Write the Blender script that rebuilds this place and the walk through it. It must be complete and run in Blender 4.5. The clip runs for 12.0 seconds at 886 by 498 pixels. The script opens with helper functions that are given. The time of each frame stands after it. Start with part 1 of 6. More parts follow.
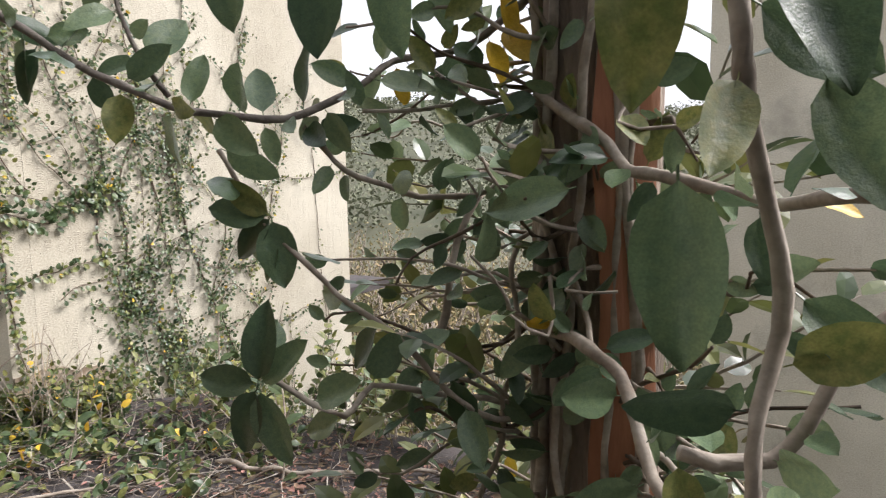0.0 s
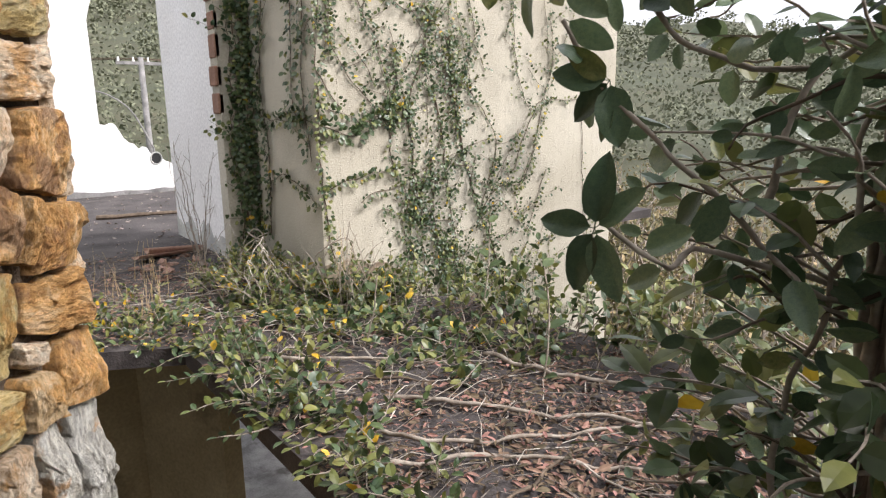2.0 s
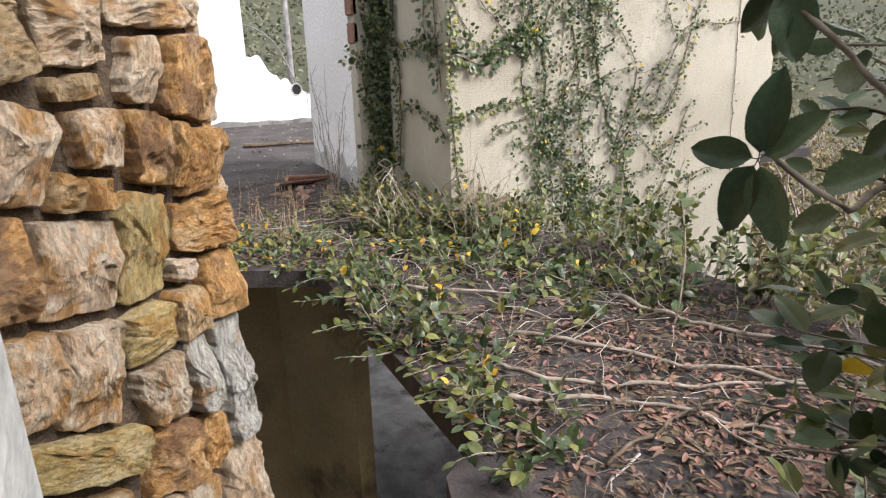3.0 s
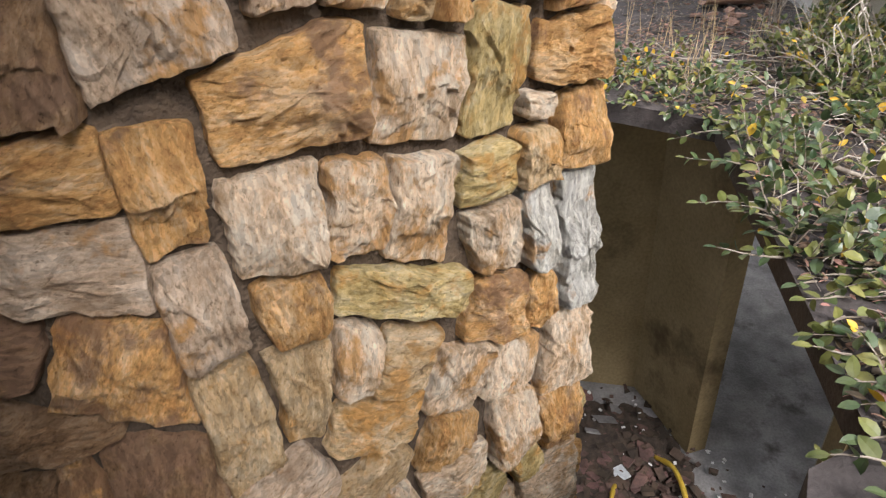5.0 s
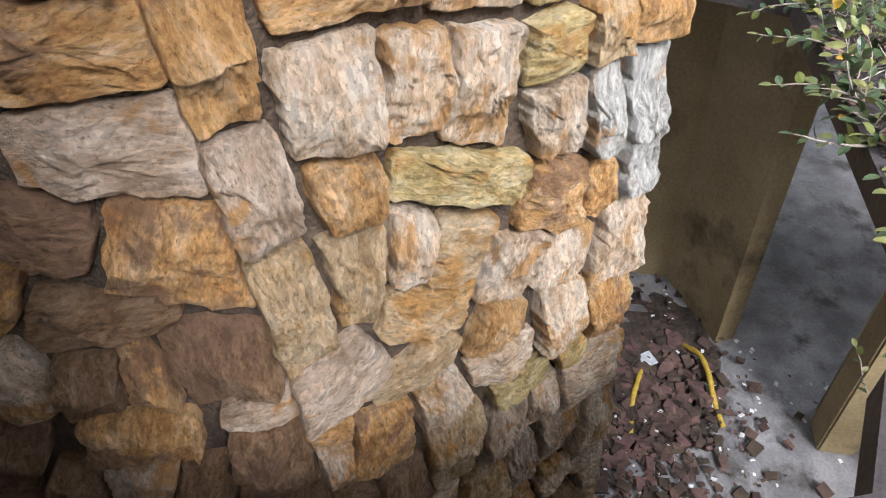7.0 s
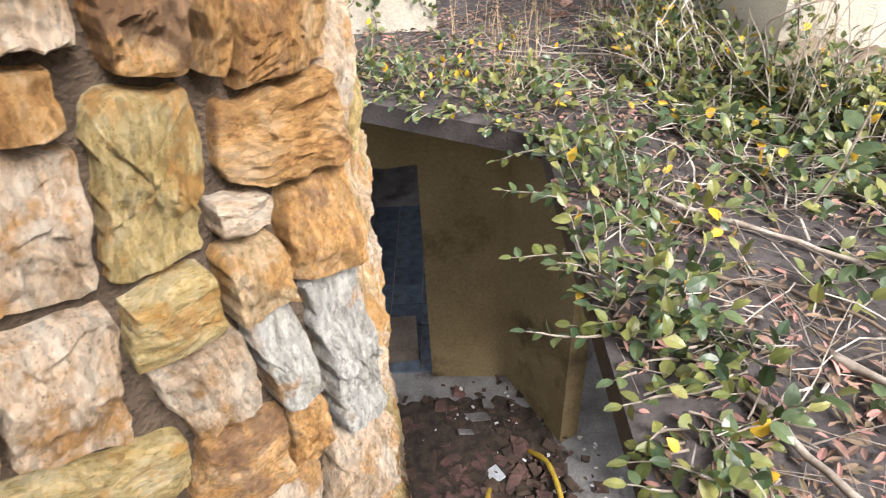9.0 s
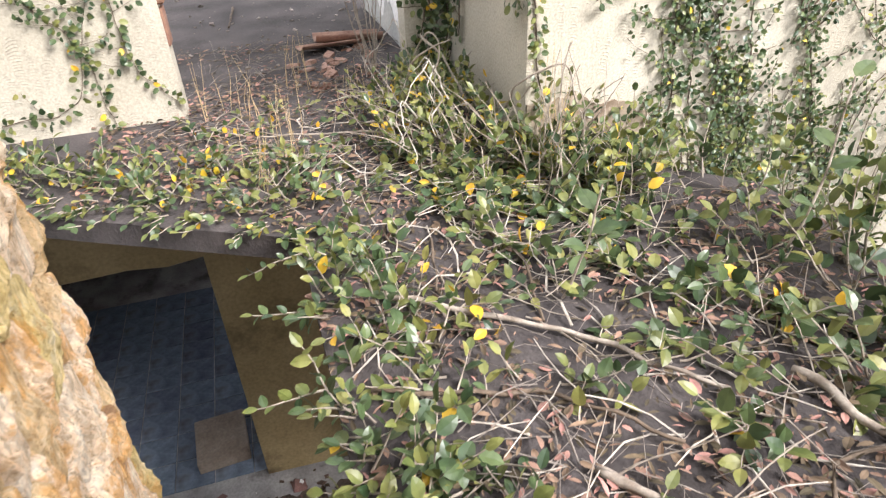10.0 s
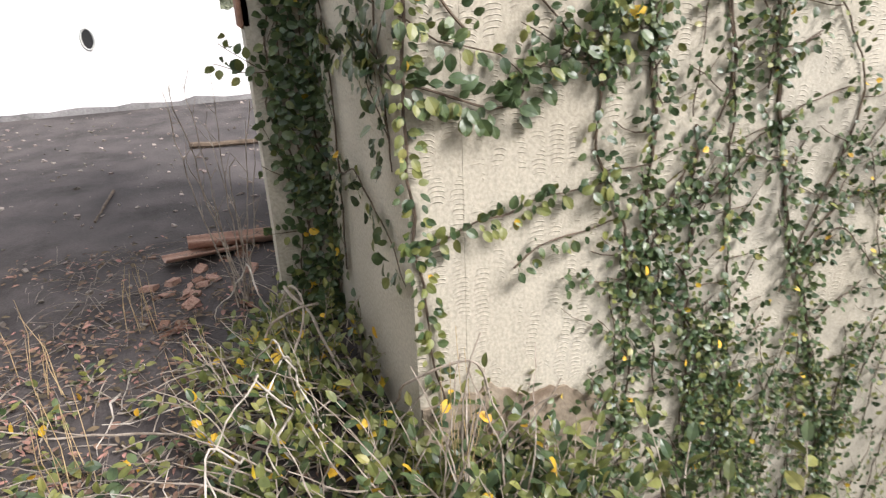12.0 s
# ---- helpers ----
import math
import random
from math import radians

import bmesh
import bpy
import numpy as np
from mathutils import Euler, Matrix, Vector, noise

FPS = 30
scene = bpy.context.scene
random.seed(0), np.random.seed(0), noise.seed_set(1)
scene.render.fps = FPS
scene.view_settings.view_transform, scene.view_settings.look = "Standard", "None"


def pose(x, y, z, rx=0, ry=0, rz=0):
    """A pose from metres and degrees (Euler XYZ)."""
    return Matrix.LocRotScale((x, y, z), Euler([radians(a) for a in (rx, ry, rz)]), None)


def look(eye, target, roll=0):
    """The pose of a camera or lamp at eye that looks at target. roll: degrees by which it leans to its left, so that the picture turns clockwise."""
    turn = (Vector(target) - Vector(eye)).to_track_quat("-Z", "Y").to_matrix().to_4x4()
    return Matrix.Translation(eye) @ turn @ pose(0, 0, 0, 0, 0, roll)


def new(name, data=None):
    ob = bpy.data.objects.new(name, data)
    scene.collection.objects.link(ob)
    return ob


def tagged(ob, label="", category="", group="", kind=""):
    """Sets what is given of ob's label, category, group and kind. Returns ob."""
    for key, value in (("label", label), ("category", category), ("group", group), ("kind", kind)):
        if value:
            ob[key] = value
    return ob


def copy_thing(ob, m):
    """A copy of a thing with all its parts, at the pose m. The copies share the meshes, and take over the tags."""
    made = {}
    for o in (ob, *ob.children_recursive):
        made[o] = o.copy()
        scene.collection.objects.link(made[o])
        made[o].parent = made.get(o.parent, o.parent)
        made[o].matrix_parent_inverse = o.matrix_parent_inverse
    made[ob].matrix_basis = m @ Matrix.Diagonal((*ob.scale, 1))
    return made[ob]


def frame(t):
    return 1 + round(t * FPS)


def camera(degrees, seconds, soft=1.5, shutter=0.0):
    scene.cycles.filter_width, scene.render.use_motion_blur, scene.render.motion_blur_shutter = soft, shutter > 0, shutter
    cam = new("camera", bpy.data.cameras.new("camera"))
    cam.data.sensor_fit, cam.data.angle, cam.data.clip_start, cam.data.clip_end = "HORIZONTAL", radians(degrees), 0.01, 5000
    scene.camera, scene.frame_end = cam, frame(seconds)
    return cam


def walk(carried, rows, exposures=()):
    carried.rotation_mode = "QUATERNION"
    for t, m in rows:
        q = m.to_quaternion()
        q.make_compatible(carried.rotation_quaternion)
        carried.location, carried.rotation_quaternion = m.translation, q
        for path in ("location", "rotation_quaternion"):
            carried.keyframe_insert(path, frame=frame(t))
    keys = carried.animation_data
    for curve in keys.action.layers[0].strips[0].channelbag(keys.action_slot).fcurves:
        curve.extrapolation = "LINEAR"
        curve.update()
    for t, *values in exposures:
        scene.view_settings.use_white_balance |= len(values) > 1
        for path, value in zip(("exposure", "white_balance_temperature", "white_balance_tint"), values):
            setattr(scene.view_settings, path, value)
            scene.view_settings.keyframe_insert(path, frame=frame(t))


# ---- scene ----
cam = camera(70.0, 12.0, soft=1.15, shutter=0.12)
PATH = [
    (0, (3.757, -1.745, 1.280), (2.893, -0.247, 1.087), -1.0),
    (0.5, (3.741, -1.781, 1.268), (2.699, -0.405, 1.062), -0.9),
    (1, (3.761, -1.820, 1.258), (2.593, -0.555, 1.012), -0.7),
    (1.5, (3.759, -1.857, 1.243), (2.491, -0.699, 0.958), -0.6),
    (2, (3.736, -1.869, 1.202), (2.386, -0.835, 0.838), -0.7),
    (2.5, (3.721, -1.882, 1.182), (2.294, -1.004, 0.713), -0.9),
    (2.7, (3.728, -1.869, 1.183), (2.274, -1.056, 0.684), -1.2),
    (4.3, (3.226, -1.720, 1.159), (1.634, -1.629, 0.460), -2.2),
    (4.5, (3.201, -1.711, 1.143), (1.636, -1.761, 0.385), -2.9),
    (5, (3.264, -1.692, 1.108), (1.825, -2.016, 0.185), -4.1),
    (5.5, (3.303, -1.764, 1.067), (1.975, -2.187, 0.025), -4.9),
    (6, (3.319, -1.790, 1.034), (2.051, -2.244, -0.067), -5.4),
    (6.5, (3.255, -1.793, 1.038), (2.016, -2.210, -0.110), -5.7),
    (6.7, (3.244, -1.793, 1.043), (2.006, -2.188, -0.115), -5.6),
    (8.3, (2.858, -1.598, 1.180), (1.574, -1.833, 0.032), -3.8),
    (8.5, (2.785, -1.553, 1.163), (1.475, -1.745, 0.034), -3.3),
    (9, (2.662, -1.402, 1.155), (1.261, -1.431, 0.124), -2.9),
    (9.5, (2.535, -1.229, 1.222), (1.146, -1.031, 0.198), -3.8),
    (10, (2.371, -1.059, 1.212), (0.975, -0.667, 0.251), -2.8),
    (10.5, (2.115, -0.840, 1.201), (0.687, -0.353, 0.336), -2.3),
    (11, (2.049, -0.632, 1.268), (0.612, -0.101, 0.442), -2.4),
    (11.5, (1.774, -0.492, 1.386), (0.380, 0.207, 0.614), -2.1),
    (12, (1.434, -0.438, 1.363), (-0.067, 0.113, 0.678), -2.2),
]
EXPOSURES = [(t, stops, warmth, 16) for t, stops, warmth in ((0, 1.0, 6280), (1.5, 1.0, 6280), (2.5, 0.8, 6280), (4.3, 1.0, 6280), (5.5, 1.15, 6280), (6.5, 1.4, 5750), (6.7, 1.4, 5750), (8.3, 1.4, 6280), (9.2, 1.52, 6280), (10, 1.5, 6280), (11, 1.5, 6280), (12, 0.95, 6280))]
walk(cam, [(t, look(eye, target, roll)) for t, eye, target, roll in PATH], EXPOSURES)

# ---- world and light: a bright overcast day ----
SUN_UP, SUN_TURN = radians(43), radians(50)
world = bpy.data.worlds.new("overcast_sky")
scene.world = world
world.use_nodes = True
wn = world.node_tree
sky = wn.nodes.new("ShaderNodeTexSky")
sky.sky_type, sky.sun_disc = "NISHITA", False
sky.sun_elevation, sky.sun_rotation = SUN_UP, SUN_TURN
sky.air_density, sky.dust_density, sky.ozone_density = 1.0, 9.0, 0.3
sky_grey = wn.nodes.new("ShaderNodeHueSaturation")
sky_grey.inputs["Saturation"].default_value = 0.3
cloud = wn.nodes.new("ShaderNodeMix")
cloud.data_type = "RGBA"
cloud.inputs["Factor"].default_value = 0.75
cloud.inputs["B"].default_value = (5.2, 5.35, 5.5, 1)
wn.links.new(sky.outputs[0], sky_grey.inputs["Color"])
wn.links.new(sky_grey.outputs[0], cloud.inputs["A"])
wn.links.new(cloud.outputs["Result"], wn.nodes["Background"].inputs[0])
wn.nodes["Background"].inputs[1].default_value = 0.15
sun = new("sun", bpy.data.lights.new("sun", "SUN"))
sun.data.energy, sun.data.angle, sun.data.color = 2.7, radians(24), (1.0, 0.965, 0.91)
sun_from = Vector((math.cos(SUN_UP) * math.sin(SUN_TURN), math.cos(SUN_UP) * math.cos(SUN_TURN), math.sin(SUN_UP)))
sun.matrix_world = look((0, 0, 30), Vector((0, 0, 30)) - sun_from)

# ---- materials ----


def material(name, colors, scale=6.0, rough=0.8, bump=0.3, fine=60.0, stain=None, stain_scale=1.2, stain_at=0.58,
             per_object=0.0, per_island=0.0, stretch=(1, 1, 1), bump_scale=0.01, translucent=0.0, metal=0.0, tight=0.15):
    """Procedural surface: two colours mixed by noise at one scale, speckled at a finer one, with stains and relief."""
    m = bpy.data.materials.new(name)
    m.use_nodes = True
    nt = m.node_tree
    n, link = nt.nodes, nt.links.new
    bsdf = n["Principled BSDF"]
    co = n.new("ShaderNodeTexCoord")
    mp = n.new("ShaderNodeMapping")
    mp.inputs["Scale"].default_value = stretch
    link(co.outputs["Object"], mp.inputs["Vector"])
    big = n.new("ShaderNodeTexNoise")
    big.inputs["Scale"].default_value, big.inputs["Detail"].default_value = scale, 8
    link(mp.outputs[0], big.inputs["Vector"])
    ramp = n.new("ShaderNodeValToRGB")
    ramp.color_ramp.elements[0].position, ramp.color_ramp.elements[1].position = 0.5 - tight, 0.5 + tight
    ramp.color_ramp.elements[0].color = (*colors[0], 1)
    ramp.color_ramp.elements[1].color = (*colors[-1], 1)
    for i, c in enumerate(colors[1:-1]):
        e = ramp.color_ramp.elements.new(0.5 - tight + 2 * tight * (i + 1) / (len(colors) - 1))
        e.color = (*c, 1)
    link(big.outputs["Fac"], ramp.inputs["Fac"])
    col = ramp.outputs["Color"]
    fin = n.new("ShaderNodeTexNoise")
    fin.inputs["Scale"].default_value, fin.inputs["Detail"].default_value = fine, 7
    link(mp.outputs[0], fin.inputs["Vector"])
    hsv = n.new("ShaderNodeHueSaturation")
    mr = n.new("ShaderNodeMapRange")
    mr.inputs["From Min"].default_value, mr.inputs["From Max"].default_value = 0.3, 0.7
    mr.inputs["To Min"].default_value, mr.inputs["To Max"].default_value = 0.82, 1.16
    link(fin.outputs["Fac"], mr.inputs["Value"])
    link(mr.outputs[0], hsv.inputs["Value"])
    link(col, hsv.inputs["Color"])
    col = hsv.outputs[0]
    if stain:
        st = n.new("ShaderNodeTexNoise")
        st.inputs["Scale"].default_value, st.inputs["Detail"].default_value = stain_scale, 8
        st.inputs["Roughness"].default_value = 0.65
        link(co.outputs["Object"], st.inputs["Vector"])
        sr = n.new("ShaderNodeValToRGB")
        sr.color_ramp.elements[0].position, sr.color_ramp.elements[1].position = stain_at, stain_at + 0.14
        link(st.outputs["Fac"], sr.inputs["Fac"])
        mix = n.new("ShaderNodeMix")
        mix.data_type = "RGBA"
        link(sr.outputs["Color"], mix.inputs["Factor"])
        link(col, mix.inputs["A"])
        mix.inputs["B"].default_value = (*stain, 1)
        col = mix.outputs["Result"]
    if per_object or per_island:
        src = n.new("ShaderNodeObjectInfo").outputs["Random"] if per_object else n.new("ShaderNodeNewGeometry").outputs["Random Per Island"]
        amount = per_object or per_island
        h2 = n.new("ShaderNodeHueSaturation")
        v = n.new("ShaderNodeMapRange")
        v.inputs["To Min"].default_value, v.inputs["To Max"].default_value = 1 - amount, 1 + amount
        hu = n.new("ShaderNodeMapRange")
        hu.inputs["To Min"].default_value, hu.inputs["To Max"].default_value = 0.5 + 0.06 * amount, 0.5 - 0.06 * amount
        link(src, v.inputs["Value"])
        link(src, hu.inputs["Value"])
        link(v.outputs[0], h2.inputs["Value"])
        link(hu.outputs[0], h2.inputs["Hue"])
        link(col, h2.inputs["Color"])
        col = h2.outputs[0]
    link(col, bsdf.inputs["Base Color"])
    bsdf.inputs["Roughness"].default_value = rough
    bsdf.inputs["Metallic"].default_value = metal
    if bump:
        add = n.new("ShaderNodeMath")
        add.operation = "MULTIPLY_ADD"
        link(big.outputs["Fac"], add.inputs[0])
        add.inputs[1].default_value = 2.0
        link(fin.outputs["Fac"], add.inputs[2])
        bp = n.new("ShaderNodeBump")
        bp.inputs["Strength"].default_value, bp.inputs["Distance"].default_value = bump, bump_scale
        relief = add.outputs[0]
        link(relief, bp.inputs["Height"])
        link(bp.outputs[0], bsdf.inputs["Normal"])
    if translucent:
        tr = n.new("ShaderNodeBsdfTranslucent")
        link(col, tr.inputs["Color"])
        ms = n.new("ShaderNodeMixShader")
        ms.inputs[0].default_value = translucent
        link(bsdf.outputs[0], ms.inputs[1])
        link(tr.outputs[0], ms.inputs[2])
        link(ms.outputs[0], n["Material Output"].inputs[0])
    return m


def scallop(m):
    """Presses small stacked arcs of a trowel into the coat, in patches."""
    n, link = m.node_tree.nodes, m.node_tree.links.new

    def calc(op, a, b):
        q = n.new("ShaderNodeMath")
        q.operation = op
        for k, v in enumerate((a, b)):
            if isinstance(v, (int, float)):
                q.inputs[k].default_value = v
            else:
                link(v, q.inputs[k])
        return q.outputs[0]

    co = n.new("ShaderNodeTexCoord")
    xyz = n.new("ShaderNodeSeparateXYZ")
    link(co.outputs["Object"], xyz.inputs[0])
    drift = n.new("ShaderNodeTexNoise")
    drift.inputs["Scale"].default_value = 3.0
    link(co.outputs["Object"], drift.inputs["Vector"])
    u = calc("ADD", calc("ADD", xyz.outputs[0], xyz.outputs[1]), calc("MULTIPLY", drift.outputs["Fac"], 0.12))
    off = calc("SUBTRACT", calc("PINGPONG", u, 0.030), 0.004)
    arc = calc("ADD", calc("MULTIPLY", xyz.outputs[2], 470), calc("MULTIPLY", calc("MULTIPLY", off, off), 9500))
    wave = calc("MAXIMUM", calc("SINE", calc("ADD", arc, calc("MULTIPLY", drift.outputs["Fac"], 40)), 0), 0.55)
    inside = calc("LESS_THAN", off, 0.017)
    patch = n.new("ShaderNodeTexNoise")
    patch.inputs["Scale"].default_value = 9.0
    link(co.outputs["Object"], patch.inputs["Vector"])
    mask = calc("MULTIPLY", inside, calc("GREATER_THAN", patch.outputs["Fac"], 0.50))
    old = next(q for q in n if q.bl_idname == "ShaderNodeBump")
    bp = n.new("ShaderNodeBump")
    bp.inputs["Strength"].default_value, bp.inputs["Distance"].default_value = 0.8, 0.006
    link(calc("MULTIPLY", mask, wave), bp.inputs["Height"])
    link(old.outputs[0], bp.inputs["Normal"])
    link(bp.outputs[0], n["Principled BSDF"].inputs["Normal"])


M_PLASTER = material("cream_plaster", [(0.40, 0.365, 0.285), (0.51, 0.475, 0.385)], 1.3, 0.92, 0.22, 90, (0.29, 0.27, 0.22), 0.9, 0.55)
scallop(M_PLASTER)
M_WHITE = material("white_limewash", [(0.80, 0.79, 0.77), (0.87, 0.865, 0.85)], 1.5, 0.9, 0.3, 40, (0.50, 0.49, 0.46), 1.4, 0.66)
M_FADED = material("weathered_grey_paint", [(0.34, 0.35, 0.34), (0.52, 0.52, 0.48)], 4, 0.8, 0.4, 50, (0.20, 0.19, 0.17), 3, 0.60)
M_BRICK = material("hollow_clay_brick", [(0.17, 0.085, 0.055), (0.30, 0.17, 0.115)], 8, 0.9, 0.5, 70, (0.45, 0.38, 0.30), 4, 0.6)
M_TILE_CLAY = material("clay_roof_tile", [(0.27, 0.15, 0.11), (0.42, 0.27, 0.20)], 7, 0.85, 0.3, 60, (0.25, 0.17, 0.13), 6, 0.58)
M_SLAB = material("weathered_roof_slab", [(0.040, 0.034, 0.033), (0.078, 0.067, 0.063)], 3.0, 0.95, 0.6, 70, (0.026, 0.021, 0.019), 1.6, 0.52)
M_CONCRETE = material("bare_concrete", [(0.16, 0.155, 0.15), (0.30, 0.29, 0.28)], 2.5, 0.9, 0.45, 40, (0.10, 0.095, 0.09), 2.0, 0.56)
M_MORTAR = material("dark_mortar", [(0.050, 0.034, 0.021), (0.105, 0.074, 0.047)], 14, 0.95, 0.8, 90, bump_scale=0.02)
M_YELLOW = material("stained_yellow_paint", [(0.27, 0.20, 0.095), (0.36, 0.275, 0.14)], 2, 0.75, 0.2, 40, (0.11, 0.075, 0.035), 1.3, 0.54)
M_SOIL = material("dry_soil", [(0.10, 0.075, 0.05), (0.20, 0.16, 0.11)], 5, 0.95, 0.8, 60, (0.26, 0.20, 0.10), 1.0, 0.55, bump_scale=0.03)
M_FIELD = material("dry_grass_field", [(0.085, 0.080, 0.044), (0.070, 0.074, 0.042), (0.082, 0.078, 0.044)], 0.35, 0.95, 0.6, 6, (0.062, 0.07, 0.04), 0.05, 0.46, bump_scale=0.05)


def part(name, bm, mat, parent=None, label="", smooth=False, matrix=None):
    me = bpy.data.meshes.new(name)
    bm.to_mesh(me)
    bm.free()
    me.materials.append(mat)
    if smooth:
        me.polygons.foreach_set("use_smooth", [True] * len(me.polygons))
    ob = new(name, me)
    if matrix is not None:
        ob.matrix_world = matrix
    if parent is not None:
        ob.parent = parent
    if label:
        ob["label"] = label
    return ob


def empty(name, at=(0, 0, 0), **tags):
    ob = new(name)
    ob.location = at
    ob.empty_display_size = 0.1
    return tagged(ob, **tags)


def box(bm, x0, x1, y0, y1, z0, z1):
    c = Vector(((x0 + x1) / 2, (y0 + y1) / 2, (z0 + z1) / 2))
    return bmesh.ops.create_cube(bm, size=1, matrix=Matrix.Translation(c) @ Matrix.Diagonal((x1 - x0, y1 - y0, z1 - z0, 1)))


def prism(bm, outline, z0, z1):
    """A solid with a flat outline in x, y."""
    lo = [bm.verts.new((x, y, z0)) for x, y in outline]
    hi = [bm.verts.new((x, y, z1)) for x, y in outline]
    bm.faces.new(hi)
    bm.faces.new(lo[::-1])
    for i in range(len(lo)):
        j = (i + 1) % len(lo)
        bm.faces.new((lo[i], lo[j], hi[j], hi[i]))


def curtain(bm, us, low, high, place, depth):
    """A wall panel between two curves low(u), high(u); place(u, d, z) gives its points, d from 0 to depth."""
    cols = []
    for u in us:
        zs = (low(u), high(u))
        cols.append([bm.verts.new(place(u, d, z)) for d in (0.0, depth) for z in zs])
    for a, b in zip(cols, cols[1:]):
        bm.faces.new((a[0], b[0], b[1], a[1]))
        bm.faces.new((b[2], a[2], a[3], b[3]))
        bm.faces.new((a[1], b[1], b[3], a[3]))
        bm.faces.new((a[2], b[2], b[0], a[0]))
    bm.faces.new(cols[0])
    bm.faces.new(cols[-1])
    bmesh.ops.recalc_face_normals(bm, faces=bm.faces)


def wob(a, b=0.0, c=0.0, s=1.0):
    return noise.noise(Vector((a * s, b * s, c * s)))


# ---- the large structure ----
EDGE_Y = -1.03                     # slab edge along the pit
PIT_Z = -3.42
CORNER, PIER_END, PIER_BACK, INNER_END = Vector((2.40, -2.464, 0)), Vector((1.565, -1.623, 0)), Vector((0.65, -1.73, 0)), Vector((2.829, -3.691, 0))
WALL_TOP, IVY_END = 3.0, 2.98


def spread(near, far, step, grow):
    out, d = [0.0], step
    while out[-1] < far:
        d = d if out[-1] < near else d * grow
        out.append(out[-1] + d)
    return [-v for v in out[:0:-1]] + out


def terrain(x, y):
    r = math.hypot(x, y)
    z = PIT_Z - 0.03
    z += 0.06 * wob(x, y, 0, 0.9)
    far = max(0, r - 28)
    bearing = math.atan2(y, x)
    ridge = 0.14 + 0.05 * math.sin(2.1 * bearing + 0.6) + 0.06 * wob(math.cos(bearing) * 3, math.sin(bearing) * 3, 4)
    ridge += 0.10 * max(0, -math.cos(bearing))
    z += min(far, 260) * ridge * (1 - math.exp(-far / 40)) + far * 0.02 * wob(x, y, 2, 0.03)
    if -9 < x < 7.2 and -6.6 < y < 3.1:
        z = PIT_Z - 0.25
    return z


bm = bmesh.new()
gs = spread(8, 700, 0.25, 1.09)
grid = [[bm.verts.new((x, y, terrain(x, y))) for x in gs] for y in gs]
for j in range(len(gs) - 1):
    for i in range(len(gs) - 1):
        bm.faces.new((grid[j][i], grid[j][i + 1], grid[j + 1][i + 1], grid[j + 1][i]))
tagged(part("ground", bm, M_FIELD, smooth=True), "dry grassy ground rising to wooded hills", "ground", kind="structure")

bm = bmesh.new()
prism(bm, [(-0.85, -3.1), (-0.12, -1.90), (0.36, EDGE_Y), (2.20, EDGE_Y), (2.30, -1.18), (2.575, -1.268), (2.64, -1.44), (2.68, -1.58), (2.73, -1.73), (2.84, -1.9), (2.99, -2.47), (2.99, -6), (7, -6), (7, 0.9), (0.6, 0.75), (0.12, 0.25), (0.02, 0.16), (-0.92, 0.16), (-0.92, 5),
           (-7.6, 5), (-7.6, -6), (-0.9, -6)], -0.10, 0)
tagged(part("floor", bm, M_SLAB), "dark weathered concrete roof slab with a broken edge", "floor", kind="structure")

# ivy-covered plaster wall, its return and the doorway wall
bm = bmesh.new()
ys = [0.15 + (IVY_END - 0.15) * i / 40 for i in range(41)]
curtain(bm, ys, lambda u: PIT_Z, lambda u: WALL_TOP + 0.03 * wob(u, 3, 0, 4), lambda u, d, z: (-d + 0.004 * wob(u, z, 0, 6), u + 0.012 * wob(z, u, 5, 3) * (u > 3), z), 0.15)
box(bm, -0.90, -0.0, 0.0, 0.149, -0.3, WALL_TOP)
tagged(part("wall_ivy", bm, M_PLASTER), "cream plastered wall overgrown with climbing fig", "wall", kind="structure")
bm = bmesh.new()
box(bm, -1.2, -1.05, -6, -1.45, -0.0, 3.0)
tagged(part("wall_doorway", bm, M_PLASTER), "cream plastered wall beside a broken doorway", "wall", kind="structure")
bm = bmesh.new()
box(bm, -1.2, -1.05, -0.25, 0.149, -0.0, 3.0)
box(bm, -1.049, -0.901, 0.0, 0.149, -0.0, 3.0)
tagged(part("wall_stub", bm, M_PLASTER), "broken brick wall end under dense ivy", "wall", kind="structure")
bm = bmesh.new()
box(bm, -3.1, -1.201, -0.10, 0.05, 0.0, 3.0)
tagged(part("wall_white", bm, M_WHITE), "white limewashed wall with a grey stained foot", "wall", kind="structure")


def far_lo(u):
    return 1.1 + 0.10 * wob(u, 1, 0, 9) - 0.42 * max(0, (u - 0.35) / 0.65) - 0.25 * max(0, min(1, (u - 0.2) / 0.1))


def far_hi(u):
    return 3.05 + 0.06 * wob(u, 7, 0, 6) - 0.35 * max(0, (0.2 - u) / 0.2) ** 2


bm = bmesh.new()
at_far = lambda u, d, z: (-7.3 - d, u, z)
curtain(bm, [-6, -3, -0.02], lambda u: 0, lambda u: 3.9, at_far, 0.16)
curtain(bm, [1.02, 3, 5], lambda u: 0, lambda u: 3.9, at_far, 0.16)
us = [-0.019 + 1.038 * i / 36 for i in range(37)]
curtain(bm, us, lambda u: 0, far_lo, at_far, 0.16)
curtain(bm, us, far_hi, lambda u: 3.9, at_far, 0.16)
tagged(part("wall_far", bm, M_WHITE), "white wall with a jagged broken window opening", "wall", kind="structure")

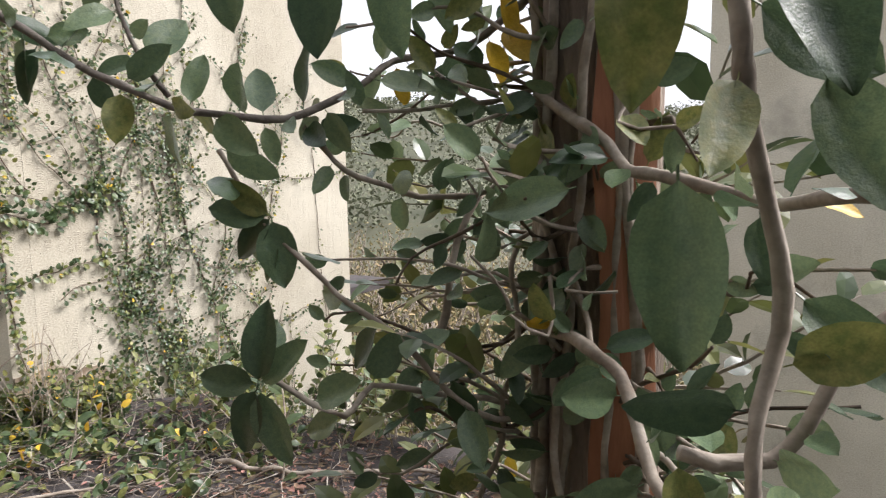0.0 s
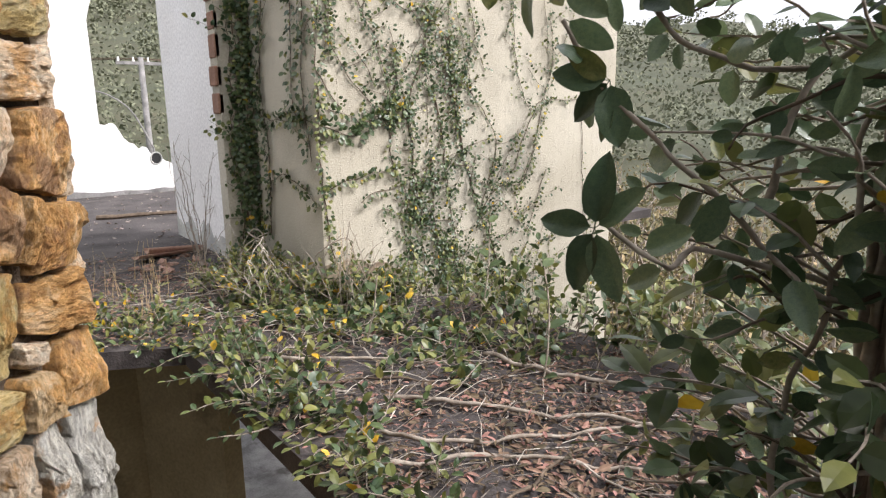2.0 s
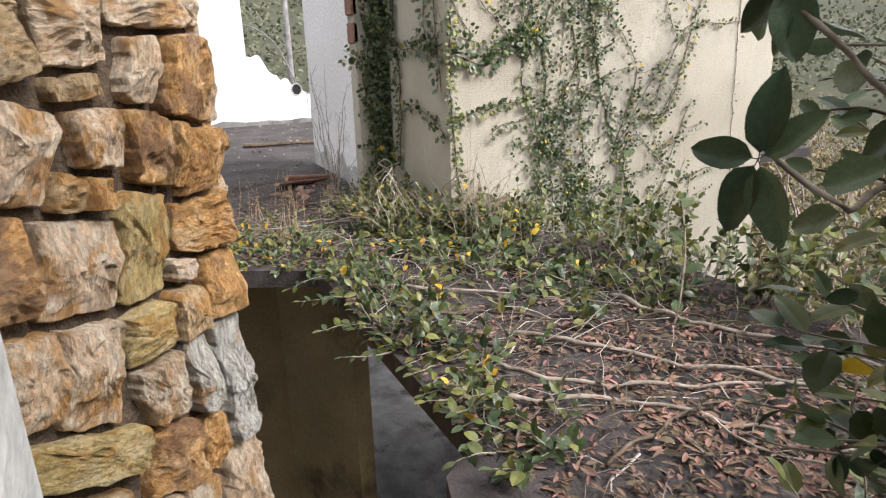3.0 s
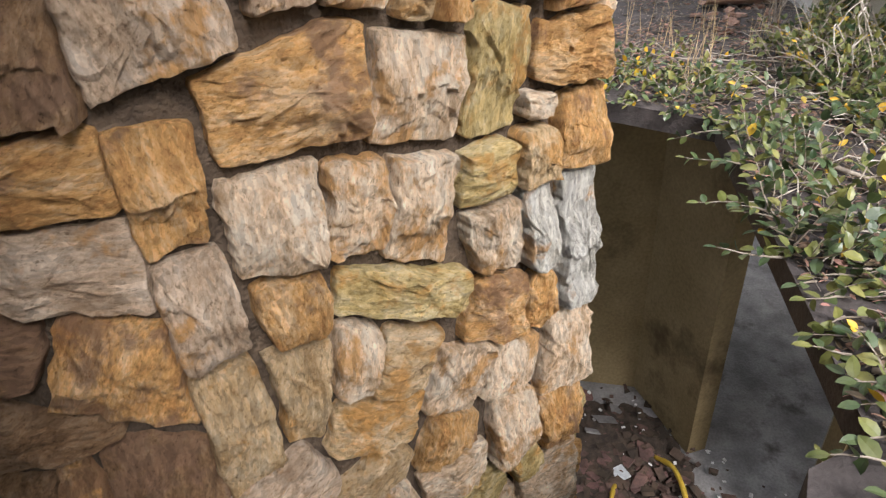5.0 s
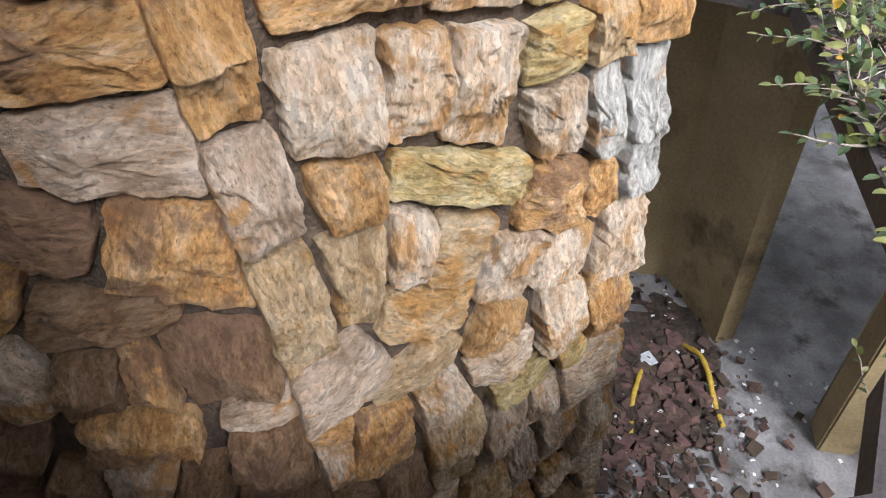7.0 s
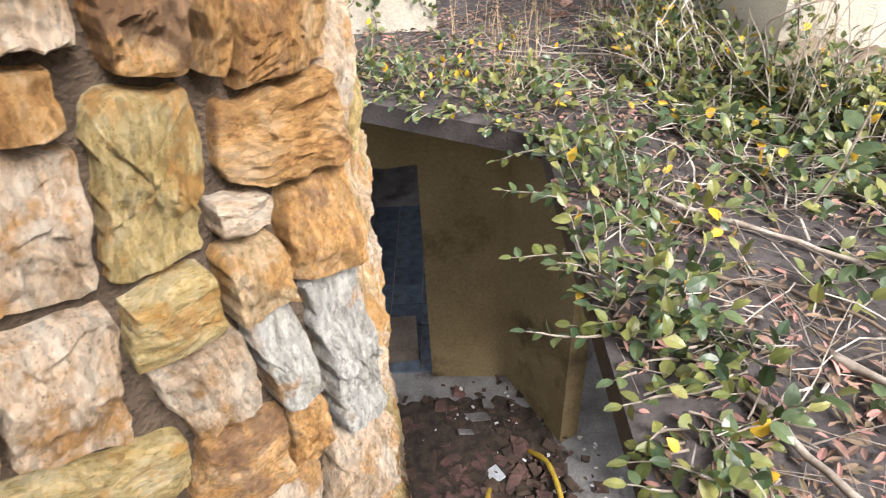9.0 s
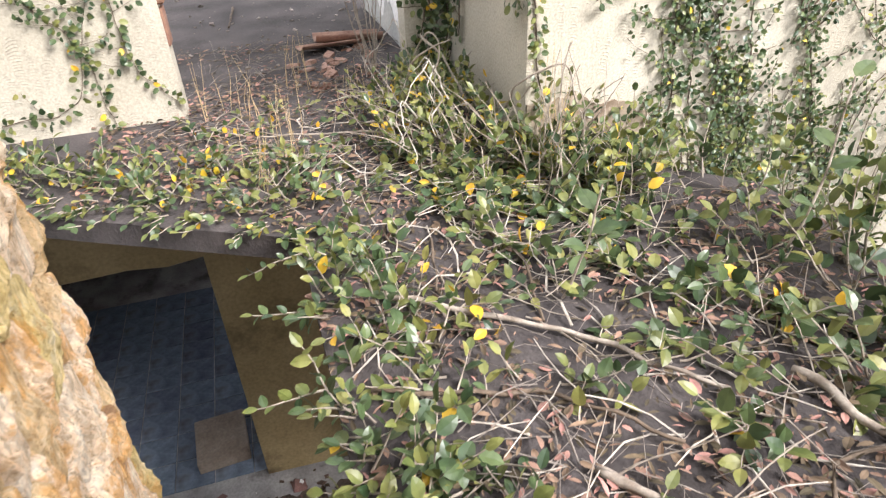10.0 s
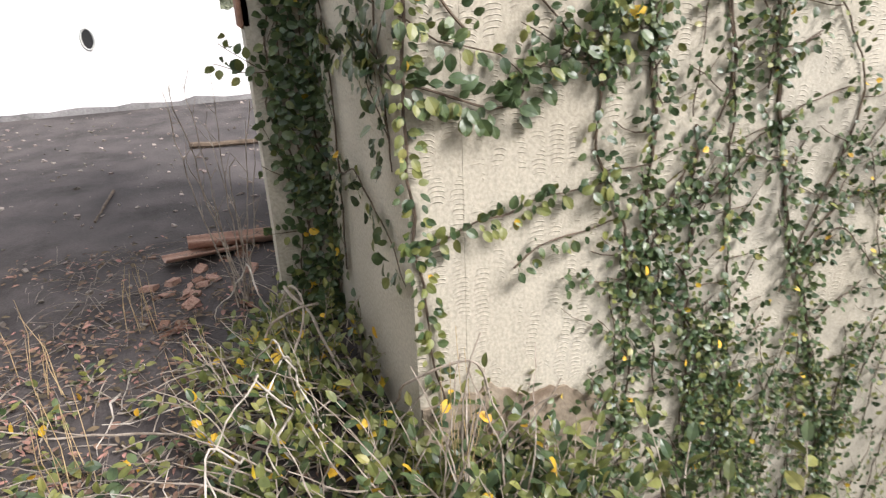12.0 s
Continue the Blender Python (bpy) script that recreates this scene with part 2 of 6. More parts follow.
# wall end beside the camera's way out, and the closed room behind it
bm = bmesh.new()
box(bm, 3.36, 3.50, -5.849, -1.905, 0, 2.079)
bmesh.ops.bevel(bm, geom=bm.edges[:], offset=0.012, segments=2, affect="EDGES")
tagged(part("wall_end", bm, M_FADED), "grey painted wall end with worn edges", "wall", kind="structure")

# unseen overhead slab, added to keep light off the stone wall's inner face
bm = bmesh.new()
box(bm, 2.95, 7, -6, -1.72, 2.08, 2.25)
tagged(part("ceiling", bm, M_CONCRETE), "unseen bare concrete slab added overhead to shade the stone wall", "ceiling", kind="structure")
bm = bmesh.new()
box(bm, 6.85, 7.0, -6, 0.9, 0, 2.079)
box(bm, 3.36, 6.849, -6, -5.85, 0, 2.079)
box(bm, 2.6, 3.359, -4.05, -3.901, PIT_Z, 2.079)
tagged(part("wall_room", bm, M_PLASTER), "plain plastered walls of the room behind", "wall", kind="structure")

# the lower storey
bm = bmesh.new()
box(bm, -6, 3.2, -6.2, 3.0, PIT_Z - 0.2, PIT_Z)
tagged(part("floor_lower", bm, material("pale_cracked_screed", [(0.20, 0.195, 0.19), (0.40, 0.39, 0.38)], 3.2, 0.6, 0.6, 45, (0.10, 0.09, 0.08), 2.6, 0.53)), "grey cracked concrete floor of the lower storey", "floor", kind="structure")
bm = bmesh.new()
prism(bm, [(-1.5, -1.65), (-1.47, -0.95), (-0.70, -0.56), (-0.78, -0.40), (-1.62, -0.85), (-1.65, -1.65)], PIT_Z, -0.101)
tagged(part("wall_lower_yellow", bm, M_YELLOW), "stained yellow painted wall with a corner pilaster", "wall", kind="structure")
bm = bmesh.new()
box(bm, 3.02, 3.15, -6, 0.70, PIT_Z, -0.101)
box(bm, -6, -5.85, -6, -0.9, PIT_Z, -0.101)
box(bm, -6, -5.85, 2.2, 3.0, PIT_Z, -0.101)
box(bm, -5.85, 3.02, -6.15, -6.0, PIT_Z, -0.101)
box(bm, -5.85, -4.6, 2.85, 3.0, PIT_Z, -0.101)
box(bm, -1.0, -0.16, 2.85, 3.0, PIT_Z, -0.101)
tagged(part("wall_lower_outer", bm, M_CONCRETE), "plain concrete walls of the lower storey", "wall", kind="structure")

# ---- stone-clad wall: irregular split stones in recessed mortar ----
STONE_COLORS = {
    "o": [(0.38, 0.18, 0.055), (0.60, 0.34, 0.12), (0.72, 0.51, 0.29)],
    "c": [(0.50, 0.33, 0.18), (0.70, 0.54, 0.37), (0.82, 0.72, 0.57)],
    "y": [(0.40, 0.275, 0.09), (0.58, 0.45, 0.20), (0.68, 0.58, 0.36)],
    "g": [(0.44, 0.41, 0.34), (0.60, 0.58, 0.51), (0.72, 0.71, 0.65)],
    # brown stone, darkened further to paint in the inner face's shade
    "b": [(0.15, 0.083, 0.038), (0.27, 0.16, 0.078), (0.37, 0.25, 0.15)],
    "p": [(0.38, 0.255, 0.155), (0.56, 0.425, 0.295), (0.72, 0.60, 0.47)],
    "t": [(0.42, 0.265, 0.115), (0.58, 0.415, 0.225), (0.69, 0.55, 0.36)],
}


def stone_material(name, colors, rust):
    """Split sandstone: banded grain along local x, rust patches, pits with crevice shade put into the colour, cleft
    relief.
    """
    m = bpy.data.materials.new(name)
    m.use_nodes = True
    n, link = m.node_tree.nodes, m.node_tree.links.new
    bsdf = n["Principled BSDF"]
    bsdf.inputs["Roughness"].default_value = 0.85
    bsdf.inputs["Specular IOR Level"].default_value = 0.3
    info = n.new("ShaderNodeObjectInfo").outputs["Random"]

    def math_node(op, a, b=0.0, c=0.0):
        q = n.new("ShaderNodeMath")
        q.operation = op
        for k, v in enumerate((a, b, c)):
            if isinstance(v, (int, float)):
                q.inputs[k].default_value = v
            else:
                link(v, q.inputs[k])
        return q.outputs[0]

    co = n.new("ShaderNodeTexCoord").outputs["Object"]
    own = n.new("ShaderNodeVectorMath")
    own.operation = "MULTIPLY_ADD"
    own.inputs[1].default_value = (1, 1, 1)
    link(co, own.inputs[0])
    shift = n.new("ShaderNodeCombineXYZ")
    for k, f in enumerate((7.0, 13.0, 5.0)):
        link(math_node("MULTIPLY", info, f), shift.inputs[k])
    link(shift.outputs[0], own.inputs[2])

    def tex(scale, detail, rough, stretch=(1, 1, 1), warp=0.0):
        mp = n.new("ShaderNodeMapping")
        mp.inputs["Scale"].default_value = stretch
        link(own.outputs[0], mp.inputs["Vector"])
        t = n.new("ShaderNodeTexNoise")
        t.inputs["Scale"].default_value, t.inputs["Detail"].default_value = scale, detail
        t.inputs["Roughness"].default_value, t.inputs["Distortion"].default_value = rough, warp
        link(mp.outputs[0], t.inputs["Vector"])
        return t.outputs["Fac"]

    def ramp(fac, stops):
        r = n.new("ShaderNodeValToRGB")
        el = r.color_ramp.elements
        el[0].position, el[0].color = stops[0][0], (*stops[0][1], 1)
        el[1].position, el[1].color = stops[-1][0], (*stops[-1][1], 1)
        for at, c in stops[1:-1]:
            el.new(at).color = (*c, 1)
        link(fac, r.inputs["Fac"])
        return r.outputs["Color"]

    def blend(fac, a, b):
        q = n.new("ShaderNodeMix")
        q.data_type = "RGBA"
        link(fac, q.inputs["Factor"])
        link(a, q.inputs["A"])
        if isinstance(b, tuple):
            q.inputs["B"].default_value = (*b, 1)
        else:
            link(b, q.inputs["B"])
        return q.outputs["Result"]

    bands = tex(9, 10, 0.72, (1, 3.4, 1.6), 0.5)
    patches = tex(8, 6, 0.6, (1, 1.4, 1))
    grain = tex(55, 8, 0.8, (1, 1.9, 1.4))
    tone = math_node("MULTIPLY_ADD", patches, 0.45, math_node("MULTIPLY_ADD", bands, 0.40, math_node("MULTIPLY", grain, 0.42)))
    col = ramp(tone, [(0.53, colors[0]), (0.63, colors[1]), (0.74, colors[2])])
    rusty = ramp(math_node("MULTIPLY_ADD", tex(6, 7, 0.66), 1.0, math_node("MULTIPLY", info, 0.10)), [(0.57, (0, 0, 0)), (0.65, (0.75, 0.75, 0.75))])
    col = blend(rusty, col, rust)
    # crevice shade painted into the colour where the grain dips
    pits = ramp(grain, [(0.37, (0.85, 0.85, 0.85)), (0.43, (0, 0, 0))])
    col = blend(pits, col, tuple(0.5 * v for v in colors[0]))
    hue = n.new("ShaderNodeHueSaturation")
    warp = n.new("ShaderNodeTexNoise")
    warp.inputs["Scale"].default_value, warp.inputs["Detail"].default_value = 14, 5
    link(own.outputs[0], warp.inputs["Vector"])
    bent = n.new("ShaderNodeVectorMath")
    bent.operation = "MULTIPLY_ADD"
    bent.inputs[1].default_value = (0.022, 0.022, 0.022)
    link(warp.outputs["Color"], bent.inputs[0])
    link(own.outputs[0], bent.inputs[2])

    def clefts(scale, stretch):
        """Broken plates: a level of its own for each, sharp at the edges."""
        mp = n.new("ShaderNodeMapping")
        mp.inputs["Scale"].default_value = stretch
        link(bent.outputs[0], mp.inputs["Vector"])
        v = n.new("ShaderNodeTexVoronoi")
        v.inputs["Scale"].default_value = scale
        link(mp.outputs[0], v.inputs["Vector"])
        level = n.new("ShaderNodeSeparateColor")
        link(v.outputs["Color"], level.inputs[0])
        return level.outputs[0]

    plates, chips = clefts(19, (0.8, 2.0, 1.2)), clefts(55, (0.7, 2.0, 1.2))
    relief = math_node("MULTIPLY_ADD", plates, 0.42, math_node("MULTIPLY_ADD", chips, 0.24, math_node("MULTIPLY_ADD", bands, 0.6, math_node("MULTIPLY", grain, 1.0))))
    bp = n.new("ShaderNodeBump")
    bp.inputs["Strength"].default_value, bp.inputs["Distance"].default_value = 1.0, 0.030
    link(relief, bp.inputs["Height"])
    link(bp.outputs[0], bsdf.inputs["Normal"])
    # plate and chip levels also set brightness: lower ones are darker
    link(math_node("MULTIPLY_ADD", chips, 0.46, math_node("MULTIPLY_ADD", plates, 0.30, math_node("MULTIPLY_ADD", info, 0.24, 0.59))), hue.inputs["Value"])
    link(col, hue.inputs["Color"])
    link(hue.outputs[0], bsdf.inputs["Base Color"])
    return m


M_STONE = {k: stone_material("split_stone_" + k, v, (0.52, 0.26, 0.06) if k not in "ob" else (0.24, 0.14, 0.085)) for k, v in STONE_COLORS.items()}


def clip(poly, px, py, nx, ny):
    """The part of a convex outline on the side of the line that (nx, ny) points away from."""
    out = []
    for i in range(len(poly)):
        a, b = poly[i], poly[(i + 1) % len(poly)]
        da = (a[0] - px) * nx + (a[1] - py) * ny
        db = (b[0] - px) * nx + (b[1] - py) * ny
        if da <= 0:
            out.append(a)
        if da * db < 0:
            k = da / (da - db)
            out.append((a[0] + k * (b[0] - a[0]), a[1] + k * (b[1] - a[1])))
    return out


def reach(block, nx, ny):
    """How far a tilted block (u, v, width, height, tilt) reaches from its middle in a direction."""
    c, s = math.cos(radians(block[4])), math.sin(radians(block[4]))
    return block[2] / 2 * abs(c * nx + s * ny) + block[3] / 2 * abs(c * ny - s * nx)


def stone_outlines(blocks, u0, u1, v0, v1, joint):
    """Each block grown until it meets its neighbours, with a joint left between."""
    ways = [(math.cos(math.pi * k / 16), math.sin(math.pi * k / 16)) for k in range(32)]
    outlines = []
    for i, me in enumerate(blocks):
        c, s = math.cos(radians(me[4])), math.sin(radians(me[4]))
        w, h = me[2] / 2 + 0.095, me[3] / 2 + 0.095
        poly = [(me[0] + c * a - s * b, me[1] + s * a + c * b) for a, b in ((-w, -h), (w, -h), (w, h), (-w, h))]
        for nx, ny, at in ((1, 0, u1), (-1, 0, u0), (0, 1, v1), (0, -1, v0)):
            poly = clip(poly, at if nx else 0, at if ny else 0, nx, ny) if poly else poly
        for j, other in enumerate(blocks):
            du, dv = other[0] - me[0], other[1] - me[1]
            if i == j or math.hypot(du, dv) > 0.75 or len(poly) < 3:
                continue
            gap, nx, ny, mine = max((nx * du + ny * dv - reach(me, nx, ny) - reach(other, nx, ny), nx, ny, reach(me, nx, ny)) for nx, ny in ways)
            mid = mine + gap / 2 - joint / 2
            poly = clip(poly, me[0] + nx * mid, me[1] + ny * mid, nx, ny)
        outlines.append(poly)
    return outlines


def fill_blocks(blocks, u0, u1, v0, v1, size, rng, tall=1.0):
    """Adds blocks where the wall has none, of about that size."""
    blocks = list(blocks)
    for small in (1.0, 0.8, 0.62):
        for _ in range(1500):
            w, h = small * size * rng.uniform(0.7, 1.25), small * size * tall * rng.uniform(0.7, 1.25)
            new_one = (rng.uniform(u0, u1), rng.uniform(v0, v1), w, h, rng.uniform(-14, 14))
            ok = True
            for b in blocks:
                du, dv = b[0] - new_one[0], b[1] - new_one[1]
                d = math.hypot(du, dv)
                if d < 0.9 and max(nx * du + ny * dv - reach(b, nx, ny) - reach(new_one, nx, ny) for nx, ny in ((du / (d + 1e-9), dv / (d + 1e-9)), (1, 0), (-1, 0), (0, 1), (0, -1))) < -0.012:
                    ok = False
                    break
            if ok:
                blocks.append(new_one)
    return blocks


def stone_mesh(poly, turn, high, seed):
    """One split stone: sheared sides, a broken stepped front. Local x along its grain, z out of the wall."""
    cx, cy = sum(p[0] for p in poly) / len(poly), sum(p[1] for p in poly) / len(poly)
    c, s = math.cos(turn), math.sin(turn)
    loc = [(c * (x - cx) + s * (y - cy), c * (y - cy) - s * (x - cx)) for x, y in poly]
    ring = []
    for i in range(len(loc)):
        a, b = loc[i], loc[(i + 1) % len(loc)]
        n = max(1, round(math.hypot(b[0] - a[0], b[1] - a[1]) / 0.017))
        ring += [(a[0] + k / n * (b[0] - a[0]), a[1] + k / n * (b[1] - a[1])) for k in range(n)]
    m = len(ring)
    ring = [((ring[i - 1][0] + 3 * p[0] + ring[(i + 1) % m][0]) / 5, (ring[i - 1][1] + 3 * p[1] + ring[(i + 1) % m][1]) / 5) for i, p in enumerate(ring)]
    ring = [(x + 0.013 * wob(x, y, seed, 15) + 0.007 * wob(x, y, seed, 48), y + 0.013 * wob(y, x, seed + 9, 15) + 0.007 * wob(y, x, seed, 48)) for x, y in ring]
    facets = [(0.8 * wob(seed, 1.7 + 3 * k), 0.8 * wob(seed, 5.1 + 3 * k), high * (1.15 + 0.4 * wob(seed, 9.3 + k))) for k in range(7)]

    def face(px, py):
        z = min(e + a * px + b * py for a, b, e in facets)
        layer = 34 * (py + 0.25 * px * wob(seed, 3.3) + 0.02 * wob(px, py, seed, 11)) + 2.0 * wob(px, py, seed + 5, 9)
        z += 0.009 * (layer - math.floor(layer) - 0.5) * (0.4 + abs(wob(px, py, seed + 8, 8)))
        z += 0.012 * wob(px, py, seed, 13) + 0.011 * wob(px, 1.8 * py, seed + 3, 40)
        if wob(px, py, seed + 20, 8) > 0.16:
            z -= 0.014
        return max(z, high * 0.3)

    verts, faces = [], []
    levels = ((1.0, -1.0), (0.995, 0.62), (0.965, 0.94), (0.89, 1.0), (0.76, 1.0), (0.62, 1.0), (0.46, 1.0), (0.30, 1.0), (0.14, 1.0))
    for k, h in levels:
        for x, y in ring:
            verts.append((k * x, k * y, -0.03 if h < 0 else h * face(k * x, k * y)))
    verts.append((0, 0, face(0, 0)))
    for r in range(len(levels) - 1):
        faces += [(r * m + i, r * m + (i + 1) % m, (r + 1) * m + (i + 1) % m, (r + 1) * m + i) for i in range(m)]
    last = (len(levels) - 1) * m
    faces += [(last + i, last + (i + 1) % m, last + m) for i in range(m)]
    return (cx, cy), verts, faces


def clad(wall, origin, along, normal, blocks, colors, others, u1, v0, v1, joint, high, rng):
    """Lays a stone in each outline on one face of the wall."""
    basis = Matrix(((along.x, 0, normal.x, 0), (along.y, 0, normal.y, 0), (0, 1, 0, 0), (0, 0, 0, 1)))
    for i, poly in enumerate(stone_outlines(blocks, 0.0, u1, v0, v1, joint)):
        if len(poly) < 3 or abs(sum(a[0] * b[1] - b[0] * a[1] for a, b in zip(poly, poly[1:] + poly[:1]))) < 0.002:
            continue
        turn = radians(blocks[i][4]) + (math.pi / 2 if blocks[i][3] > blocks[i][2] else 0)
        (cx, cy), verts, faces = stone_mesh(poly, turn, high * rng.uniform(0.75, 1.3), 0.37 * i + 11 * u1)
        me = bpy.data.meshes.new("stone")
        me.from_pydata(verts, [], faces)
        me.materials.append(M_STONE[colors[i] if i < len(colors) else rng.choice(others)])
        st = new("stone", me)
        st.matrix_world = Matrix.Translation(origin + along * cx + Vector((0, 0, cy))) @ basis @ Matrix.Rotation(turn, 4, "Z")
        st.parent = wall


ALONG_FRONT = (PIER_END - CORNER).normalized()
N_FRONT = Vector((ALONG_FRONT.y, -ALONG_FRONT.x, 0))
ALONG_SIDE = (PIER_BACK - PIER_END).normalized()
N_SIDE = Vector((ALONG_SIDE.y, -ALONG_SIDE.x, 0))
ALONG_INNER = (CORNER - INNER_END).normalized()
N_INNER = Vector((ALONG_INNER.y, -ALONG_INNER.x, 0))
rng = random.Random(5)
bm = bmesh.new()
IN = 0.016
prism(bm, [(INNER_END.x - IN, INNER_END.y), (CORNER.x - IN, CORNER.y - IN * 0.6), (PIER_END.x - IN * 0.9, PIER_END.y - IN * 1.0), (PIER_BACK.x, PIER_BACK.y - IN), (PIER_BACK.x, -2.05), (2.0, -2.80), (2.35, -3.9), (2.83, -3.9)], PIT_Z, 3.0)
stone_wall = tagged(part("wall_stone", bm, M_MORTAR), "wall clad with irregular ochre and cream split stones", "wall", kind="structure")

# stones of the front, course by course: place along the face, height, width, height of the stone, tilt in degrees
FRONT_TOP = [
    (0.36, 1.0, 0.15, 0.18, 5), (0.53, 0.98, 0.18, 0.21, -16), (0.75, 0.99, 0.15, 0.16, -1), (0.71, 0.86, 0.09, 0.1, -11), (0.62, 0.86, 0.08, 0.07, 0),
    (0.89, 0.94, 0.12, 0.17, -5), (0.99, 0.92, 0.06, 0.21, -10), (1.08, 0.87, 0.13, 0.19, -6), (0.93, 1.14, 0.1, 0.16, -8), (1.05, 1.11, 0.12, 0.24, -4), (0.97, 1.32, 0.26, 0.14, -1)]
FRONT_HIGH = [
    (0.06, 0.61, 0.11, 0.22, -1), (0.25, 0.49, 0.18, 0.22, -6), (0.43, 0.47, 0.13, 0.22, -12), (0.61, 0.39, 0.18, 0.27, -12), (0.8, 0.43, 0.15, 0.13, 8), (0.95, 0.44, 0.12, 0.15, -5),
    (0.81, 0.23, 0.17, 0.2, 4), (0.97, 0.21, 0.1, 0.26, 3), (1.11, 0.12, 0.12, 0.45, -4), (1.1, 0.47, 0.13, 0.21, -4), (0.96, 0.57, 0.11, 0.08, -22), (1.07, 0.68, 0.19, 0.16, -4),
    (0.84, 0.67, 0.15, 0.28, -8), (0.62, 0.68, 0.24, 0.25, -10), (0.35, 0.73, 0.28, 0.22, 0), (0.14, 0.9, 0.2, 0.21, 9)]
FRONT_MIDDLE = [
    (0.53, 0.19, 0.43, 0.15, -22), (0.26, 0.28, 0.13, 0.17, 6), (0.07, 0.35, 0.15, 0.25, 1), (0.83, 0.01, 0.19, 0.19, -15), (0.99, -0.05, 0.1, 0.2, -11), (1.09, -0.29, 0.17, 0.31, -5),
    (0.36, 0.07, 0.09, 0.21, -14), (0.52, -0.04, 0.17, 0.17, -18), (0.23, 0.02, 0.12, 0.29, -8), (0.08, 0.02, 0.16, 0.32, -3), (0.41, -0.2, 0.29, 0.17, -24), (0.68, -0.19, 0.19, 0.2, -26),
    (0.9, -0.27, 0.18, 0.2, -10), (0.88, -0.5, 0.15, 0.26, -2), (1.09, -0.59, 0.16, 0.23, -2), (0.62, -0.43, 0.13, 0.17, -23)]
FRONT_LOW = [
    (0.65, -0.56, 0.22, 0.17, 2), (0.94, -0.71, 0.14, 0.1, 10), (0.72, -0.73, 0.2, 0.09, -4), (0.14, -0.29, 0.27, 0.21, 23), (0.34, -0.4, 0.18, 0.13, 16), (0.42, -0.61, 0.14, 0.18, 10),
    (0.64, -0.98, 0.17, 0.3, -15), (0.2, -0.68, 0.17, 0.29, -4), (0.04, -0.63, 0.1, 0.23, -10), (0.43, -0.95, 0.2, 0.39, -2), (0.81, -0.94, 0.14, 0.2, -2), (0.93, -1.27, 0.13, 0.32, -4),
    (1.06, -0.96, 0.28, 0.27, -5), (0.72, -1.32, 0.13, 0.39, 0), (0.22, -0.98, 0.17, 0.23, -21), (1.11, -1.33, 0.21, 0.3, -8), (0.54, -1.34, 0.16, 0.24, -13), (0.03, -0.87, 0.2, 0.15, -23)]
INNER = [
    (1.16, 0.65, 0.26, 0.11, 3), (1.13, 0.5, 0.28, 0.16, -7), (0.96, 0.36, 0.21, 0.14, -20), (1.16, 0.24, 0.21, 0.24, -23), (0.81, 0.2, 0.1, 0.18, -30), (0.94, 0.1, 0.22, 0.11, 8),
    (0.7, -0.05, 0.12, 0.14, 10), (0.87, -0.12, 0.13, 0.16, -14), (0.99, -0.11, 0.09, 0.2, -3), (1.15, -0.11, 0.16, 0.23, -3), (0.91, -0.36, 0.18, 0.19, -6), (1.15, -0.54, 0.18, 0.38, -12),
    (0.56, -0.33, 0.16, 0.23, -26), (0.97, -0.62, 0.14, 0.22, -24), (0.63, -0.57, 0.12, 0.17, -14), (0.95, 0.53, 0.05, 0.08, -20), (1.22, 0.9, 0.1, 0.12, -18)]
FRONT_TINTS = "pccotooococ" + "occcytcggocoycop" + "yopooccttttcccoo" + "cyyptcpoptcpcpbctb"
front = fill_blocks(FRONT_TOP + FRONT_HIGH + FRONT_MIDDLE + FRONT_LOW, 0.03, 1.16, -2.1, 2.2, 0.17, rng)
clad(stone_wall, CORNER, ALONG_FRONT, N_FRONT, front, FRONT_TINTS, "ooctyptbc", (PIER_END - CORNER).length, -2.2, 2.3, 0.021, 0.060, rng)
side = fill_blocks([], 0.02, 0.90, -2.1, 2.2, 0.11, rng, 2.6)
clad(stone_wall, PIER_END, ALONG_SIDE, N_SIDE, side, "", "ccctoyc", (PIER_BACK - PIER_END).length, -2.2, 2.3, 0.012, 0.034, rng)
# inner face: mostly the dark browns, so part of its shade is in the colour
inner = fill_blocks(INNER, 0.03, 1.28, -1.6, 2.0, 0.19, rng)
clad(stone_wall, INNER_END, ALONG_INNER, N_INNER, inner, "opboobpbobobbbbbb", "bobpb", (CORNER - INNER_END).length, -1.7, 2.1, 0.019, 0.055, rng)

# ---- plants: leaves, stems, sprigs ----
M_LEAF = material("fig_leaf", [(0.040, 0.072, 0.030), (0.082, 0.118, 0.044)], 9, 0.36, 0.15, 40, per_island=0.38, translucent=0.16, bump_scale=0.002)
M_LEAF_PALE = material("young_leaf", [(0.105, 0.135, 0.036), (0.20, 0.205, 0.06)], 9, 0.42, 0.15, 40, per_island=0.35, translucent=0.2, bump_scale=0.002)
M_LEAF_YELLOW = material("yellow_leaf", [(0.52, 0.34, 0.02), (0.62, 0.42, 0.04)], 9, 0.5, 0.1, 40, per_island=0.25, translucent=0.2, bump_scale=0.002)
M_LEAF_BIG = material("broad_fig_leaf", [(0.098, 0.155, 0.083), (0.138, 0.198, 0.098)], 14, 0.30, 0.2, 60, per_object=0.5, translucent=0.2, bump_scale=0.002)
M_LEAF_DRY = material("dead_leaf", [(0.10, 0.066, 0.042), (0.25, 0.165, 0.105)], 9, 0.85, 0.2, 50, per_island=0.75, bump_scale=0.003)
M_STEM = material("pale_woody_stem", [(0.21, 0.17, 0.13), (0.39, 0.34, 0.28)], 20, 0.85, 0.4, 120, bump_scale=0.003)
